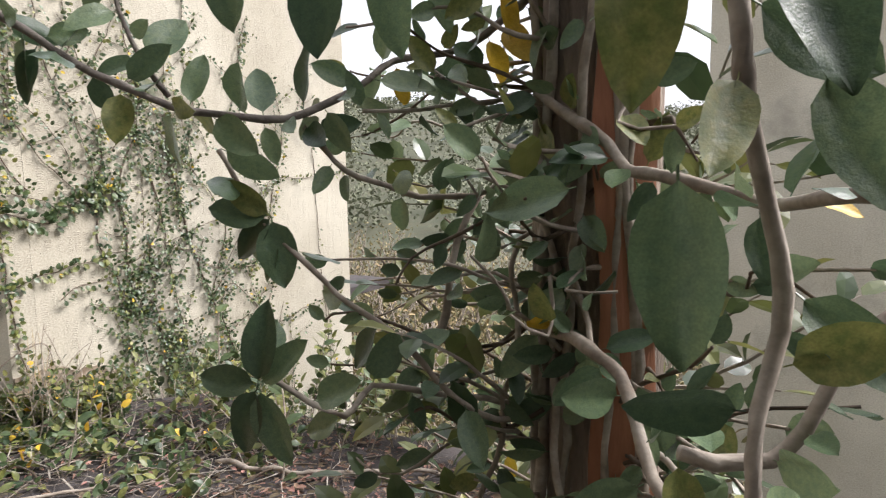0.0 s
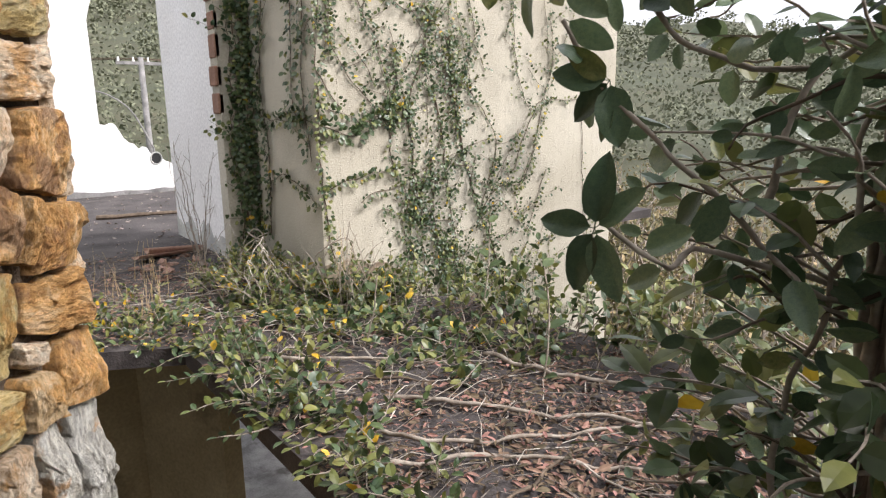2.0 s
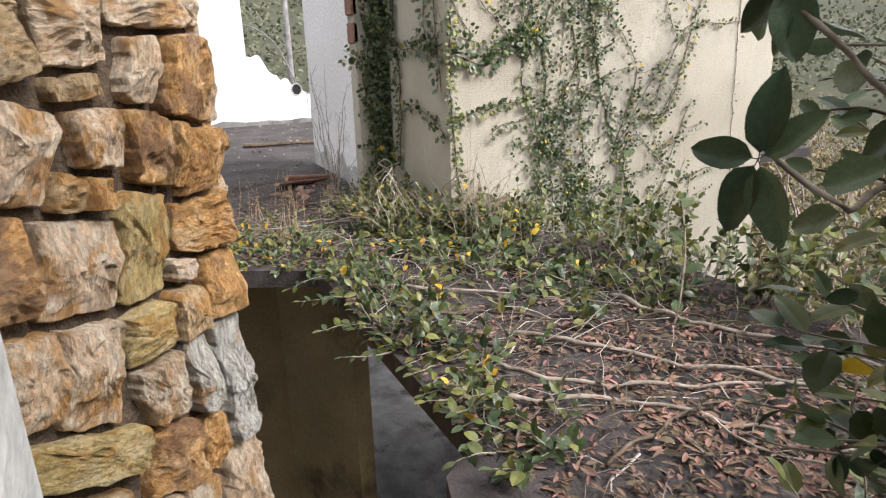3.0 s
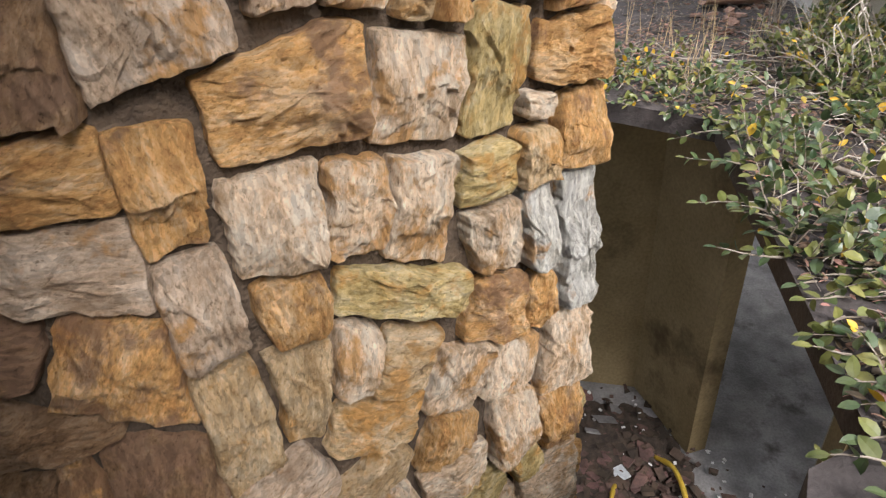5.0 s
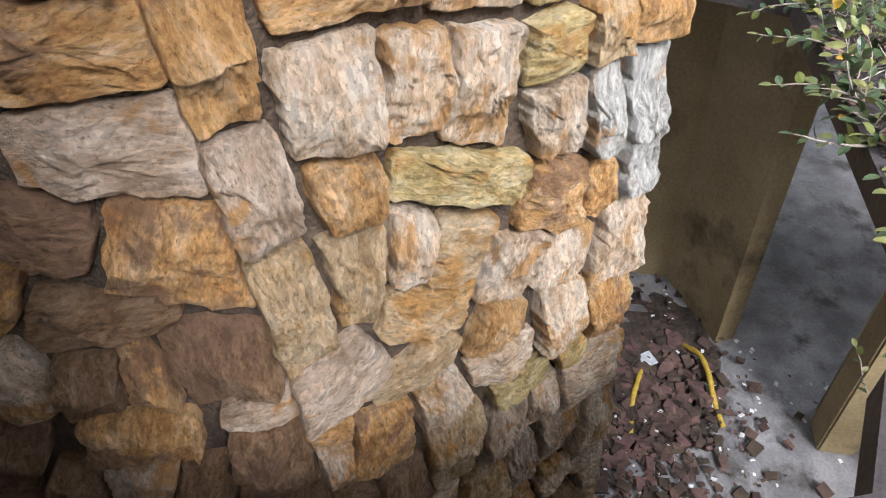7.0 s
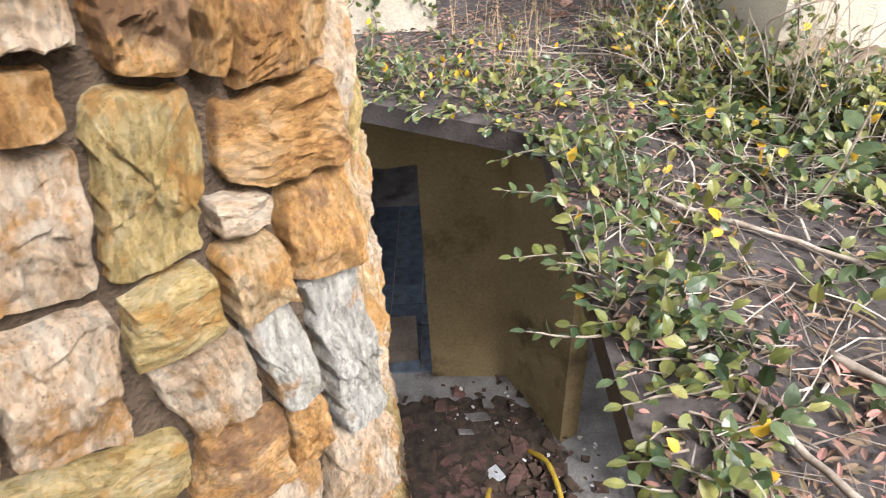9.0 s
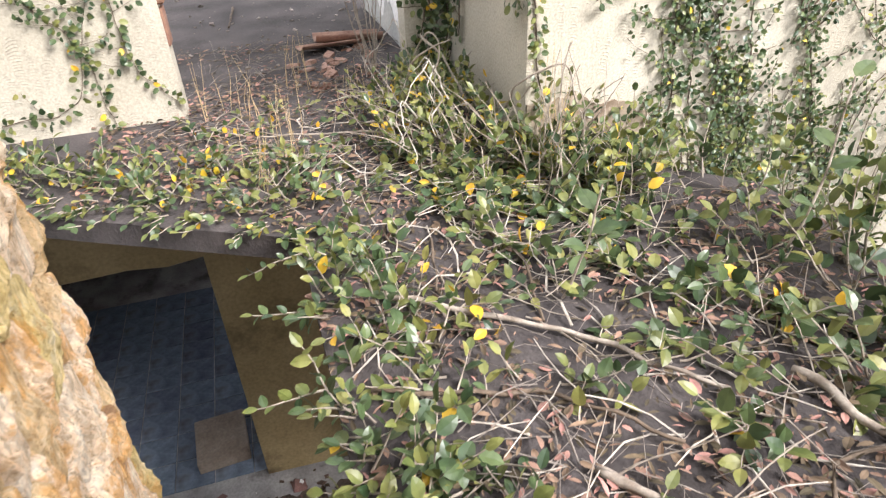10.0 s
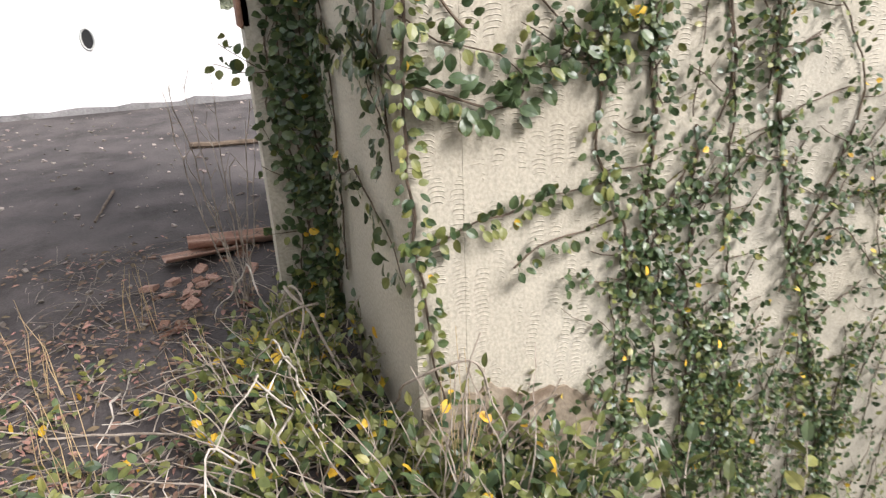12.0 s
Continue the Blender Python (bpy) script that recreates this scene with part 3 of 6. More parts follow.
M_STEM_DARK = material("dark_vine_stem", [(0.07, 0.05, 0.033), (0.15, 0.11, 0.075)], 20, 0.85, 0.4, 120, bump_scale=0.003)
M_STEM_PALE = material("bleached_stem", [(0.32, 0.285, 0.235), (0.52, 0.475, 0.41)], 20, 0.85, 0.3, 120, bump_scale=0.003)
M_STEM_GREY = material("grey_branch_bark", [(0.12, 0.10, 0.085), (0.26, 0.225, 0.19)], 26, 0.85, 0.6, 120, bump_scale=0.005)
M_STRAW = material("dry_straw", [(0.36, 0.26, 0.13), (0.48, 0.37, 0.21)], 20, 0.8, 0.1, 80)
M_BARK = material("tree_bark", [(0.15, 0.115, 0.088), (0.31, 0.245, 0.19)], 16, 0.9, 0.9, 70, stretch=(1, 1, 0.25), bump_scale=0.02)
M_BARK_RED = material("stripped_red_bark", [(0.27, 0.105, 0.055), (0.40, 0.18, 0.095)], 9, 0.75, 0.5, 60, stretch=(1, 1, 0.2), bump_scale=0.008)

LEAF_V = np.array([(0, 0, 0), (0, .30, .0), (0, .65, -.02), (0, 1, -.12), (-.20, .18, .03), (-.27, .48, .045), (-.17, .80, -.01), (.20, .18, .03), (.27, .48, .045), (.17, .80, -.01)])
LEAF_F = [(0, 1, 4), (1, 2, 5, 4), (2, 6, 5), (2, 3, 6), (0, 7, 1), (1, 7, 8, 2), (2, 8, 9), (2, 9, 3)]


class Leaves:
    """Gathers leaves (place, way it points, way it faces, length) for one foliage mesh."""

    def __init__(self):
        self.rows = []

    def add(self, at, way, face, size, slim=1.0):
        self.rows.append((*at, *way, *face, size, slim))

    def mesh(self, name, mat):
        a = np.array(self.rows, dtype=float)
        way = a[:, 3:6] / np.maximum(np.linalg.norm(a[:, 3:6], axis=1, keepdims=True), 1e-6)
        face = a[:, 6:9] - way * np.sum(a[:, 6:9] * way, axis=1, keepdims=True)
        face /= np.maximum(np.linalg.norm(face, axis=1, keepdims=True), 1e-6)
        side = np.cross(way, face)
        s = a[:, 9][:, None, None]
        v = a[:, None, 0:3] + s * (LEAF_V[None, :, 0:1] * a[:, 10][:, None, None] * side[:, None] + LEAF_V[None, :, 1:2] * way[:, None] + LEAF_V[None, :, 2:3] * face[:, None])
        k = len(LEAF_V)
        faces = [tuple(i * k + j for j in f) for i in range(len(a)) for f in LEAF_F]
        me = bpy.data.meshes.new(name)
        me.from_pydata(v.reshape(-1, 3).tolist(), [], faces)
        me.materials.append(mat)
        return me


def hang(name, me, parent, label="", kind=""):
    ob = new(name, me)
    ob.parent = parent
    return tagged(ob, label, kind=kind)


def tube(bm, pts, r0, r1, segs=5):
    pts = [Vector(p) for p in pts]
    rings = []
    for i, p in enumerate(pts):
        d = (pts[min(i + 1, len(pts) - 1)] - pts[max(i - 1, 0)]).normalized()
        u = d.orthogonal().normalized()
        w = d.cross(u)
        r = (r0 + (r1 - r0) * i / (len(pts) - 1)) * (1 + 0.3 * wob(p.x + i, p.y, p.z, 31))
        rings.append([bm.verts.new(p + (u * math.cos(a) + w * math.sin(a)) * r) for a in (2 * math.pi * k / segs for k in range(segs))])
    for a, b in zip(rings, rings[1:]):
        off = min(range(segs), key=lambda o: (a[0].co - b[o].co).length)
        for k in range(segs):
            j = (k + 1) % segs
            bm.faces.new((a[k], a[j], b[(j + off) % segs], b[(k + off) % segs]))
    bm.faces.new(rings[0][::-1])
    bm.faces.new(rings[-1])


def smooth_line(pts, step, rough=0.0, seed=0.0):
    """A curved line through the points, with a step of about that length and a small unsteadiness."""
    pts = [Vector(p) for p in pts]
    out = []
    for i in range(len(pts) - 1):
        p0, p1, p2, p3 = pts[max(i - 1, 0)], pts[i], pts[i + 1], pts[min(i + 2, len(pts) - 1)]
        n = max(2, int((p2 - p1).length / step))
        for k in range(n):
            t = k / n
            out.append(0.5 * ((2 * p1) + (p2 - p0) * t + (2 * p0 - 5 * p1 + 4 * p2 - p3) * t * t + (3 * p1 - p0 - 3 * p2 + p3) * t ** 3))
    out.append(pts[-1])
    if rough:
        out = [p + rough * Vector((wob(p.x + seed, p.y, p.z, 9), wob(p.y + seed, p.z, p.x, 9), wob(p.z + seed, p.x, p.y, 9))) for p in out]
    return out


def rv(rng, s=1.0):
    return Vector((rng.uniform(-s, s), rng.uniform(-s, s), rng.uniform(-s, s)))


# climbing fig on the walls -------------------------------------------------
class Climber:
    """A climbing fig on one wall plane: at(a, b, out) gives the place."""

    def __init__(self, name, at, normal, along, rng, label, size=0.046):
        foot = Vector(at(0, 0, 0))
        self.at = lambda a, b, out: at(a, b, out) - foot
        self.normal, self.along, self.rng, self.size = Vector(normal), Vector(along), rng, size
        self.dark, self.pale, self.gold = Leaves(), Leaves(), Leaves()
        self.root = empty(name, foot, label=label, category="climber")
        self.single = []

    def leaf(self, a, b, out, way, size, pale):
        at = self.at(a, b, out)
        face = self.normal + rv(self.rng, 0.55) + Vector((0, 0, 0.25))
        pot = self.gold if self.rng.random() < 0.012 else self.pale if self.rng.random() < pale else self.dark
        pot.add(at, way, face, size, 1.32)

    def vine(self, line, thick=0.004, dense=1.0, spread=0.035, pale=0.2, kids=0.0, bare=0.0, big=1.0):
        rng = self.rng
        pts = smooth_line([(a, b, 0) for a, b in line], 0.03, 0.02, line[0][0] * 7)
        bm = bmesh.new()
        tube(bm, [self.at(p.x, p.y, 0.008 + 0.006 * wob(p.x, p.y, 3, 20)) for p in pts], thick * 0.65, thick * 0.4)
        part("stem", bm, M_STEM_DARK, self.root)
        for i, p in enumerate(pts):
            d = (pts[min(i + 1, len(pts) - 1)] - pts[max(i - 1, 0)])
            d = d.normalized() if d.length > 0 else Vector((0, 1, 0))
            for _ in range(int(dense * 2.2 + rng.random())):
                if rng.random() < bare:
                    continue
                sgn = rng.choice((-1, 1))
                side = Vector((-d.y, d.x)) * sgn
                off = rng.uniform(0, spread * 0.72)
                way2 = Vector((d.x, d.y)) * rng.uniform(-0.3, 0.9) + side * rng.uniform(0.3, 1.0) + Vector((0, -0.25))
                way = self.along * way2.x + Vector((0, 0, way2.y)) + self.normal * rng.uniform(0.0, 0.7)
                self.leaf(p.x + side.x * off, p.y + side.y * off, rng.uniform(0.008, 0.045), way, self.size * big * rng.uniform(0.6, 1.25), pale)
            if rng.random() < kids * 0.03 / 0.10:
                a = rng.uniform(0.2, 1.4) * rng.choice((-1, 1))
                n = rng.uniform(0.10, 0.32)
                e = Vector((math.sin(a), math.cos(a) * 0.7)) * n
                self.vine([(p.x, p.y), (p.x + e.x * 0.5, p.y + e.y * 0.5 - 0.01), (p.x + e.x, p.y + e.y)], thick * 0.5, dense * 0.55, spread * 0.6, pale, 0, bare)

    def finish(self):
        for pot, mat, label in ((self.dark, M_LEAF, "dark green leaves"), (self.pale, M_LEAF_PALE, "light green leaves"), (self.gold, M_LEAF_YELLOW, "yellowed leaves")):
            if pot.rows:
                near = [r for r in pot.rows if 0.0 < r[1] < 0.62 and 0.66 < r[2] < 1.3 and abs(r[0]) < 0.1]
                keep = near[:110]
                picked = set(keep)
                pot.rows = [r for r in pot.rows if r not in picked] or pot.rows
                hang("foliage", pot.mesh("foliage", mat), self.root, label, "stuff")
                for r in keep:
                    one = Leaves()
                    one.rows = [(0, 0, 0, *r[3:])]
                    ob = hang("leaf", one.mesh("leaf", mat), self.root)
                    ob.location = Vector(r[:3])


rng = random.Random(11)
ivy = Climber("climbing_fig", lambda a, b, out: Vector((out, a, b)), (1, 0, 0), (0, 1, 0), rng, "dense climbing fig with dark green leaves on a cream plaster wall", 0.027)
ivy.vine([(0.0, 1.14), (0.13, 1.10), (0.28, 1.07), (0.37, 1.16), (0.53, 1.22), (0.68, 1.25)], 0.006, 3.0, 0.06, 0.15, big=1.6)
ivy.vine([(0.0, 1.28), (0.09, 1.23), (0.25, 1.19), (0.32, 1.14)], 0.004, 1.1, 0.03, 0.35, big=1.3)
ivy.vine([(0.0, 0.72), (0.12, 0.75), (0.28, 0.79), (0.43, 0.82), (0.60, 0.82)], 0.006, 1.9, 0.035, 0.4, big=1.25)
ivy.vine([(0.28, 0.62), (0.44, 0.68), (0.61, 0.70)], 0.005, 1.4, 0.03, 0.4, big=1.15)
ivy.vine([(0.02, 1.4), (0.0, 1.07), (0.01, 0.75), (0.04, 0.5), (0.07, 0.2)], 0.008, 1.9, 0.04, 0.55, big=1.1)
ivy.vine([(0.62, 1.62), (0.56, 1.24), (0.54, 1.09), (0.55, 0.89), (0.65, 0.68), (0.70, 0.3), (0.72, -0.3)], 0.008, 1.8, 0.05, 0.25, 0.7)
ivy.vine([(0.86, 1.62), (0.70, 1.30), (0.72, 0.95), (0.73, 0.66), (0.76, 0.48), (0.98, 0.21), (1.05, -0.3)], 0.009, 2.2, 0.06, 0.15, 1.0)
ivy.vine([(0.88, 0.95), (0.89, 0.64), (0.94, 0.22), (1.03, -0.42), (1.05, -0.9)], 0.008, 1.3, 0.045, 0.2, 1.2)
ivy.vine([(1.06, 1.75), (1.11, 1.27), (1.19, 0.95), (1.35, 0.45), (1.53, 0.07), (1.80, -0.8)], 0.011, 1.7, 0.05, 0.15, 1.2)
ivy.vine([(0.90, 1.4), (0.98, 1.13), (1.02, 0.80), (1.10, 0.3), (1.2, -0.2), (1.3, -0.8)], 0.007, 1.5, 0.05, 0.2, 1.2)
ivy.vine([(0.91, 0.67), (1.10, 0.88), (1.24, 0.95), (1.45, 1.01)], 0.005, 0.9, 0.03, 0.3)
ivy.vine([(1.35, 0.45), (1.55, 0.62), (1.84, 0.67), (2.04, 1.28), (2.14, 1.62), (2.1, 2.0)], 0.006, 1.1, 0.04, 0.3, 0.5)
ivy.vine([(1.7, 0.75), (1.98, 1.26), (2.35, 1.30), (2.71, 1.32), (2.95, 1.37)], 0.005, 0.8, 0.03, 0.5)
ivy.vine([(1.80, -0.5), (1.94, 0.06), (2.2, 0.15), (2.41, 0.20), (2.8, 0.24)], 0.005, 0.9, 0.03, 0.45)
ivy.vine([(0.73, 0.5), (0.85, 0.8), (0.98, 1.09), (0.88, 1.4), (0.83, 1.58), (0.9, 1.9)], 0.006, 1.2, 0.04, 0.2, 0.8)
ivy.vine([(1.32, 0.32), (1.45, 0.7), (1.52, 0.99), (1.35, 1.25), (1.18, 1.44), (0.97, 1.65)], 0.006, 1.3, 0.045, 0.2, 1.0)
ivy.vine([(0.84, -0.3), (0.80, 0.3), (0.78, 0.70)], 0.006, 1.4, 0.05, 0.2, 0.8)
ivy.vine([(1.20, -0.5), (1.16, -0.11), (1.05, 0.2), (0.99, 0.35)], 0.005, 1.3, 0.045, 0.25, 0.8)
ivy.vine([(1.40, 0.3), (1.54, 0.52), (1.75, 0.35), (1.93, 0.21)], 0.005, 1.0, 0.035, 0.3, 0.5)
ivy.vine([(2.50, 1.9), (2.55, 0.82), (2.67, -0.56), (2.7, -1.2)], 0.005, 0.25, 0.02, 0.6, 0, 0.5)
ivy.vine([(2.62, 0.3), (2.72, -0.5), (2.75, -1.2)], 0.004, 0.5, 0.02, 0.3)
ivy.vine([(0.16, 1.25), (0.04, 1.42), (-0.0, 1.6), (0.05, 2.0), (0.02, 2.7)], 0.006, 1.4, 0.05, 0.2, 0.6)
ivy.vine([(0.10, 2.6), (0.10, 1.96), (0.12, 1.62), (0.43, 1.23), (0.61, 1.15)], 0.006, 1.2, 0.04, 0.3, 0.8)
ivy.vine([(0.25, 2.7), (0.30, 1.99), (0.45, 1.68), (0.56, 1.3)], 0.006, 1.4, 0.045, 0.2, 1.0)
ivy.vine([(0.40, 2.7), (0.47, 2.11), (0.64, 1.91), (0.83, 1.89), (1.02, 1.75), (1.12, 1.56)], 0.006, 1.2, 0.045, 0.25, 1.0)
ivy.vine([(0.85, 2.8), (0.80, 2.3), (0.86, 1.95), (0.83, 1.58)], 0.006, 1.4, 0.05, 0.2, 1.0)
ivy.vine([(1.3, 2.7), (1.22, 2.2), (1.30, 1.8), (1.18, 1.44)], 0.005, 1.1, 0.04, 0.25, 0.9)
ivy.vine([(1.8, 2.5), (1.7, 2.0), (1.75, 1.5), (1.9, 1.2)], 0.005, 0.9, 0.04, 0.3, 0.7)
ivy.vine([(2.5, 2.3), (2.3, 1.8), (2.1, 1.55)], 0.004, 0.8, 0.03, 0.35, 0.5)
for i in range(18):
    a = 0.08 + 2.1 * i / 18 + rng.uniform(-0.05, 0.05)
    b = rng.uniform(1.4, 2.0) if a < 0.66 else rng.uniform(0.2, 1.9)
    e = rng.uniform(-0.35, 0.35)
    ivy.vine([(a, b), (a + e * 0.4, b + 0.2), (a + e, b + rng.uniform(0.3, 0.7))], 0.004, 0.8, 0.03, 0.3, 0.6)
for i in range(16):
    a = rng.uniform(0.55, 2.0)
    b = rng.uniform(-0.9, 0.0)
    ivy.vine([(a, b), (a + rng.uniform(-0.08, 0.08), b + 0.3), (a + rng.uniform(-0.15, 0.15), b + rng.uniform(0.45, 0.8))], 0.004, 1.2, 0.04, 0.3, 0.5)
for i in range(22):
    a = 0.85 + 1.5 * i / 22 + rng.uniform(-0.04, 0.04)
    b = rng.uniform(-1.3, -0.4)
    ivy.vine([(a, b), (a + rng.uniform(-0.06, 0.06), b + 0.35), (a + rng.uniform(-0.12, 0.12), b + rng.uniform(0.6, 1.0))], 0.004, 0.75, 0.035, 0.35, 0.5)
ivy.finish()
stub = Climber("climbing_fig", lambda a, b, out: Vector((-1.05 + out, a, b)), (1, 0, 0), (0, 1, 0), rng, "dark climbing fig smothering a broken brick wall end", 0.042)
for a in (-0.18, -0.14, -0.1, -0.05, -0.02):
    stub.vine([(a, 0.05), (a + 0.03, 0.5), (a - 0.02, 0.9), (a + 0.01, 1.3), (a + 0.02, 1.9), (a - 0.02, 2.7)], 0.007, 1.3 if a > -0.15 else 0.8, 0.045, 0.12, 0.4)
stub.finish()
ret = Climber("climbing_fig", lambda a, b, out: Vector((a, -out, b)), (0, -1, 0), (1, 0, 0), rng, "climbing fig on a narrow plaster return wall", 0.042)
ret.vine([(-0.86, 0.3), (-0.8, 0.9), (-0.88, 1.5), (-0.7, 2.2)], 0.006, 1.5, 0.05, 0.2, 0.8)
ret.vine([(-0.9, 1.2), (-0.5, 1.16), (-0.25, 1.2), (-0.03, 1.14)], 0.006, 1.7, 0.06, 0.2, 0.3)
ret.vine([(-0.85, 0.7), (-0.55, 0.78), (-0.2, 0.7), (-0.04, 0.6)], 0.005, 1.0, 0.04, 0.3, 0.3)
ret.vine([(-0.4, 2.6), (-0.3, 1.9), (-0.35, 1.4), (-0.3, 1.2)], 0.006, 1.3, 0.05, 0.2, 0.5)
ret.vine([(-0.15, 2.6), (-0.12, 1.9), (-0.18, 1.4), (-0.1, 0.9)], 0.006, 1.1, 0.04, 0.2, 0.5)
ret.finish()
dw = Climber("climbing_fig", lambda a, b, out: Vector((-1.05 + out, a, b)), (1, 0, 0), (0, 1, 0), rng, "thin climbing fig on a plaster wall beside a doorway", 0.036)
dw.vine([(-2.35, 0.95), (-2.05, 0.7), (-1.85, 0.4), (-1.80, 0.0)], 0.004, 0.9, 0.03, 0.3, 0.6)
dw.vine([(-1.78, 1.1), (-1.66, 0.6), (-1.62, 0.3), (-1.48, 0.1)], 0.004, 1.0, 0.03, 0.3, 0.6)
dw.vine([(-2.3, 0.1), (-1.95, 0.15), (-1.8, 0.5), (-1.7, 0.8)], 0.004, 0.8, 0.03, 0.3, 0.5)
dw.vine([(-2.5, 1.3), (-2.2, 1.0), (-2.0, 1.1), (-1.8, 1.3)], 0.004, 0.8, 0.03, 0.3, 0.5)
dw.finish()


# low shrubs on the slab -----------------------------------------------------
class Shrub:
    def __init__(self, name, at, label, category="shrub"):
        self.root = empty(name, at, label=label, category=category)
        self.o = Vector(at)
        self.dark, self.pale, self.gold = Leaves(), Leaves(), Leaves()
        self.bm = bmesh.new()

    def sprig(self, rng, at, way, length, leaf, pale=0.4, gold=0.03, thick=0.0034, gap=0.022, droop=0.3, shown_from=0.15, tipped=True):
        at, way = Vector(at), Vector(way).normalized()
        n = max(3, int(length / gap))
        pts = [at]
        for i in range(n):
            way = (way + rv(rng, 0.16) + Vector((0, 0, -droop * 0.06))).normalized()
            pts.append(pts[-1] + way * gap)
        for q in pts:
            if q.z < 0.012 and q.y > EDGE_Y and at.z > -0.5:
                q.z = 0.012
        tube(self.bm, [q - self.o for q in pts], thick, thick * 0.4, 4)
        turn = rng.uniform(0, 6)
        for i, p in enumerate(pts[:-1]):
            if i < n * shown_from:
                continue
            d = (pts[i + 1] - p).normalized()
            u = d.orthogonal().normalized()
            turn += 2.4
            out = u * math.cos(turn) + d.cross(u) * math.sin(turn)
            lw = d * rng.uniform(0.3, 0.9) + out + Vector((0, 0, 0.15))
            face = Vector((0, 0, 0.9)) + d * 0.3 + rv(rng, 0.6)
            pot = self.gold if rng.random() < gold else self.pale if rng.random() < pale else self.dark
            pot.add(p - self.o, lw, face, leaf * rng.uniform(0.7, 1.3), 1.2)
        tip = self.pale if rng.random() < 0.6 else self.dark
        if tipped:
            tip.add(pts[-1] - self.o, way, Vector((0, 0, 1)) + rv(rng, 0.4), leaf)

    def finish(self):
        tagged(part("stem", self.bm, M_STEM, self.root), kind="stuff")
        for pot, mat, label in ((self.dark, M_LEAF, "dark green leaves"), (self.pale, M_LEAF_PALE, "light green leaves"), (self.gold, M_LEAF_YELLOW, "yellow leaves")):
            if pot.rows:
                hang("foliage", pot.mesh("foliage", mat), self.root, label, "stuff")


rng = random.Random(21)


def carpet(name, label, area, count, leaf, long, pale, gold, lean=(0, 0), low=0.35):
    """Creeping shrub: sprigs that root within an area and lie over or rise a little."""
    x0, x1, y0, y1 = area
    sh = Shrub(name, ((x0 + x1) / 2, (y0 + y1) / 2, 0), label)
    for _ in range(int(count * (0.6 if area[0] > 0.8 and area[3] < 0 else 0.95))):
        x, y = rng.uniform(x0, x1), rng.uniform(y0, y1)
        a = rng.uniform(0, 2 * math.pi)
        sh.sprig(rng, (x, y, 0.005), (math.cos(a) + lean[0], math.sin(a) + lean[1], rng.uniform(low * 0.3, low * 2.4)), long * rng.uniform(0.5, 1.3), leaf * 1.15, pale, gold)
    for _ in range(count // 2):
        a = rng.uniform(0, 2 * math.pi)
        sh.sprig(rng, (rng.uniform(x0, x1), rng.uniform(y0, y1), 0.01), (math.cos(a), math.sin(a), rng.uniform(0, 0.5)), rng.uniform(0.15, 0.4), leaf, thick=0.003, gap=0.04, shown_from=2, tipped=False)
    sh.finish()


# along the pit edge, hanging over it
for k in range(6):
    x0 = 0.36 + 0.345 * k
    sh = Shrub("creeping_fig_shrub", (x0 + 0.16, -0.9, 0), "creeping fig shrub spilling over the slab's broken edge")
    for _ in range(30 if k < 4 else 26):
        x, y = rng.uniform(x0, x0 + 0.33), rng.uniform(-1.01, -0.72)
        over = rng.random() < 0.55
        sh.sprig(rng, (x, y, 0.01), (rng.uniform(-0.6, 0.6), -0.9 if over else rng.uniform(-0.5, 0.6), rng.uniform(0.1, 0.5) if over else rng.uniform(0.2, 1.0)),
                 rng.uniform(0.05, 0.14) if over else rng.uniform(0.10, 0.24), 0.048, 0.36, 0.02, droop=1.2 if over else 0.2)
    if k in (0, 1, 2, 3):
        sh.sprig(rng, (x0 + 0.1, -1.01, 0.0), (rng.uniform(-0.3, 0.1), -1, 0.0), 0.22, 0.042, 0.5, 0.02, thick=0.004, droop=0.5)
    sh.finish()
for k in range(5):
    p = Vector((0.36, -1.04, 0)).lerp(Vector((-0.48, -2.5, 0)), (k + 0.2) / 5)
    sh = Shrub("creeping_fig_shrub", p, "creeping fig with yellowing leaves over the slab's slanted edge")
    for _ in range(44):
        q = p + Vector((rng.uniform(-0.5, 0.02), rng.uniform(-0.14, 0.2), 0.01))
        over = q.x > p.x - 0.14
        sh.sprig(rng, q, (0.8 if over else rng.uniform(-0.6, 0.6), -0.5 if over else rng.uniform(-0.6, 0.6), rng.uniform(0.1, 0.7)), rng.uniform(0.04, 0.09) if over else rng.uniform(0.07, 0.17), 0.042, 0.45, 0.08, droop=1.1 if over else 0.2)
    sh.finish()
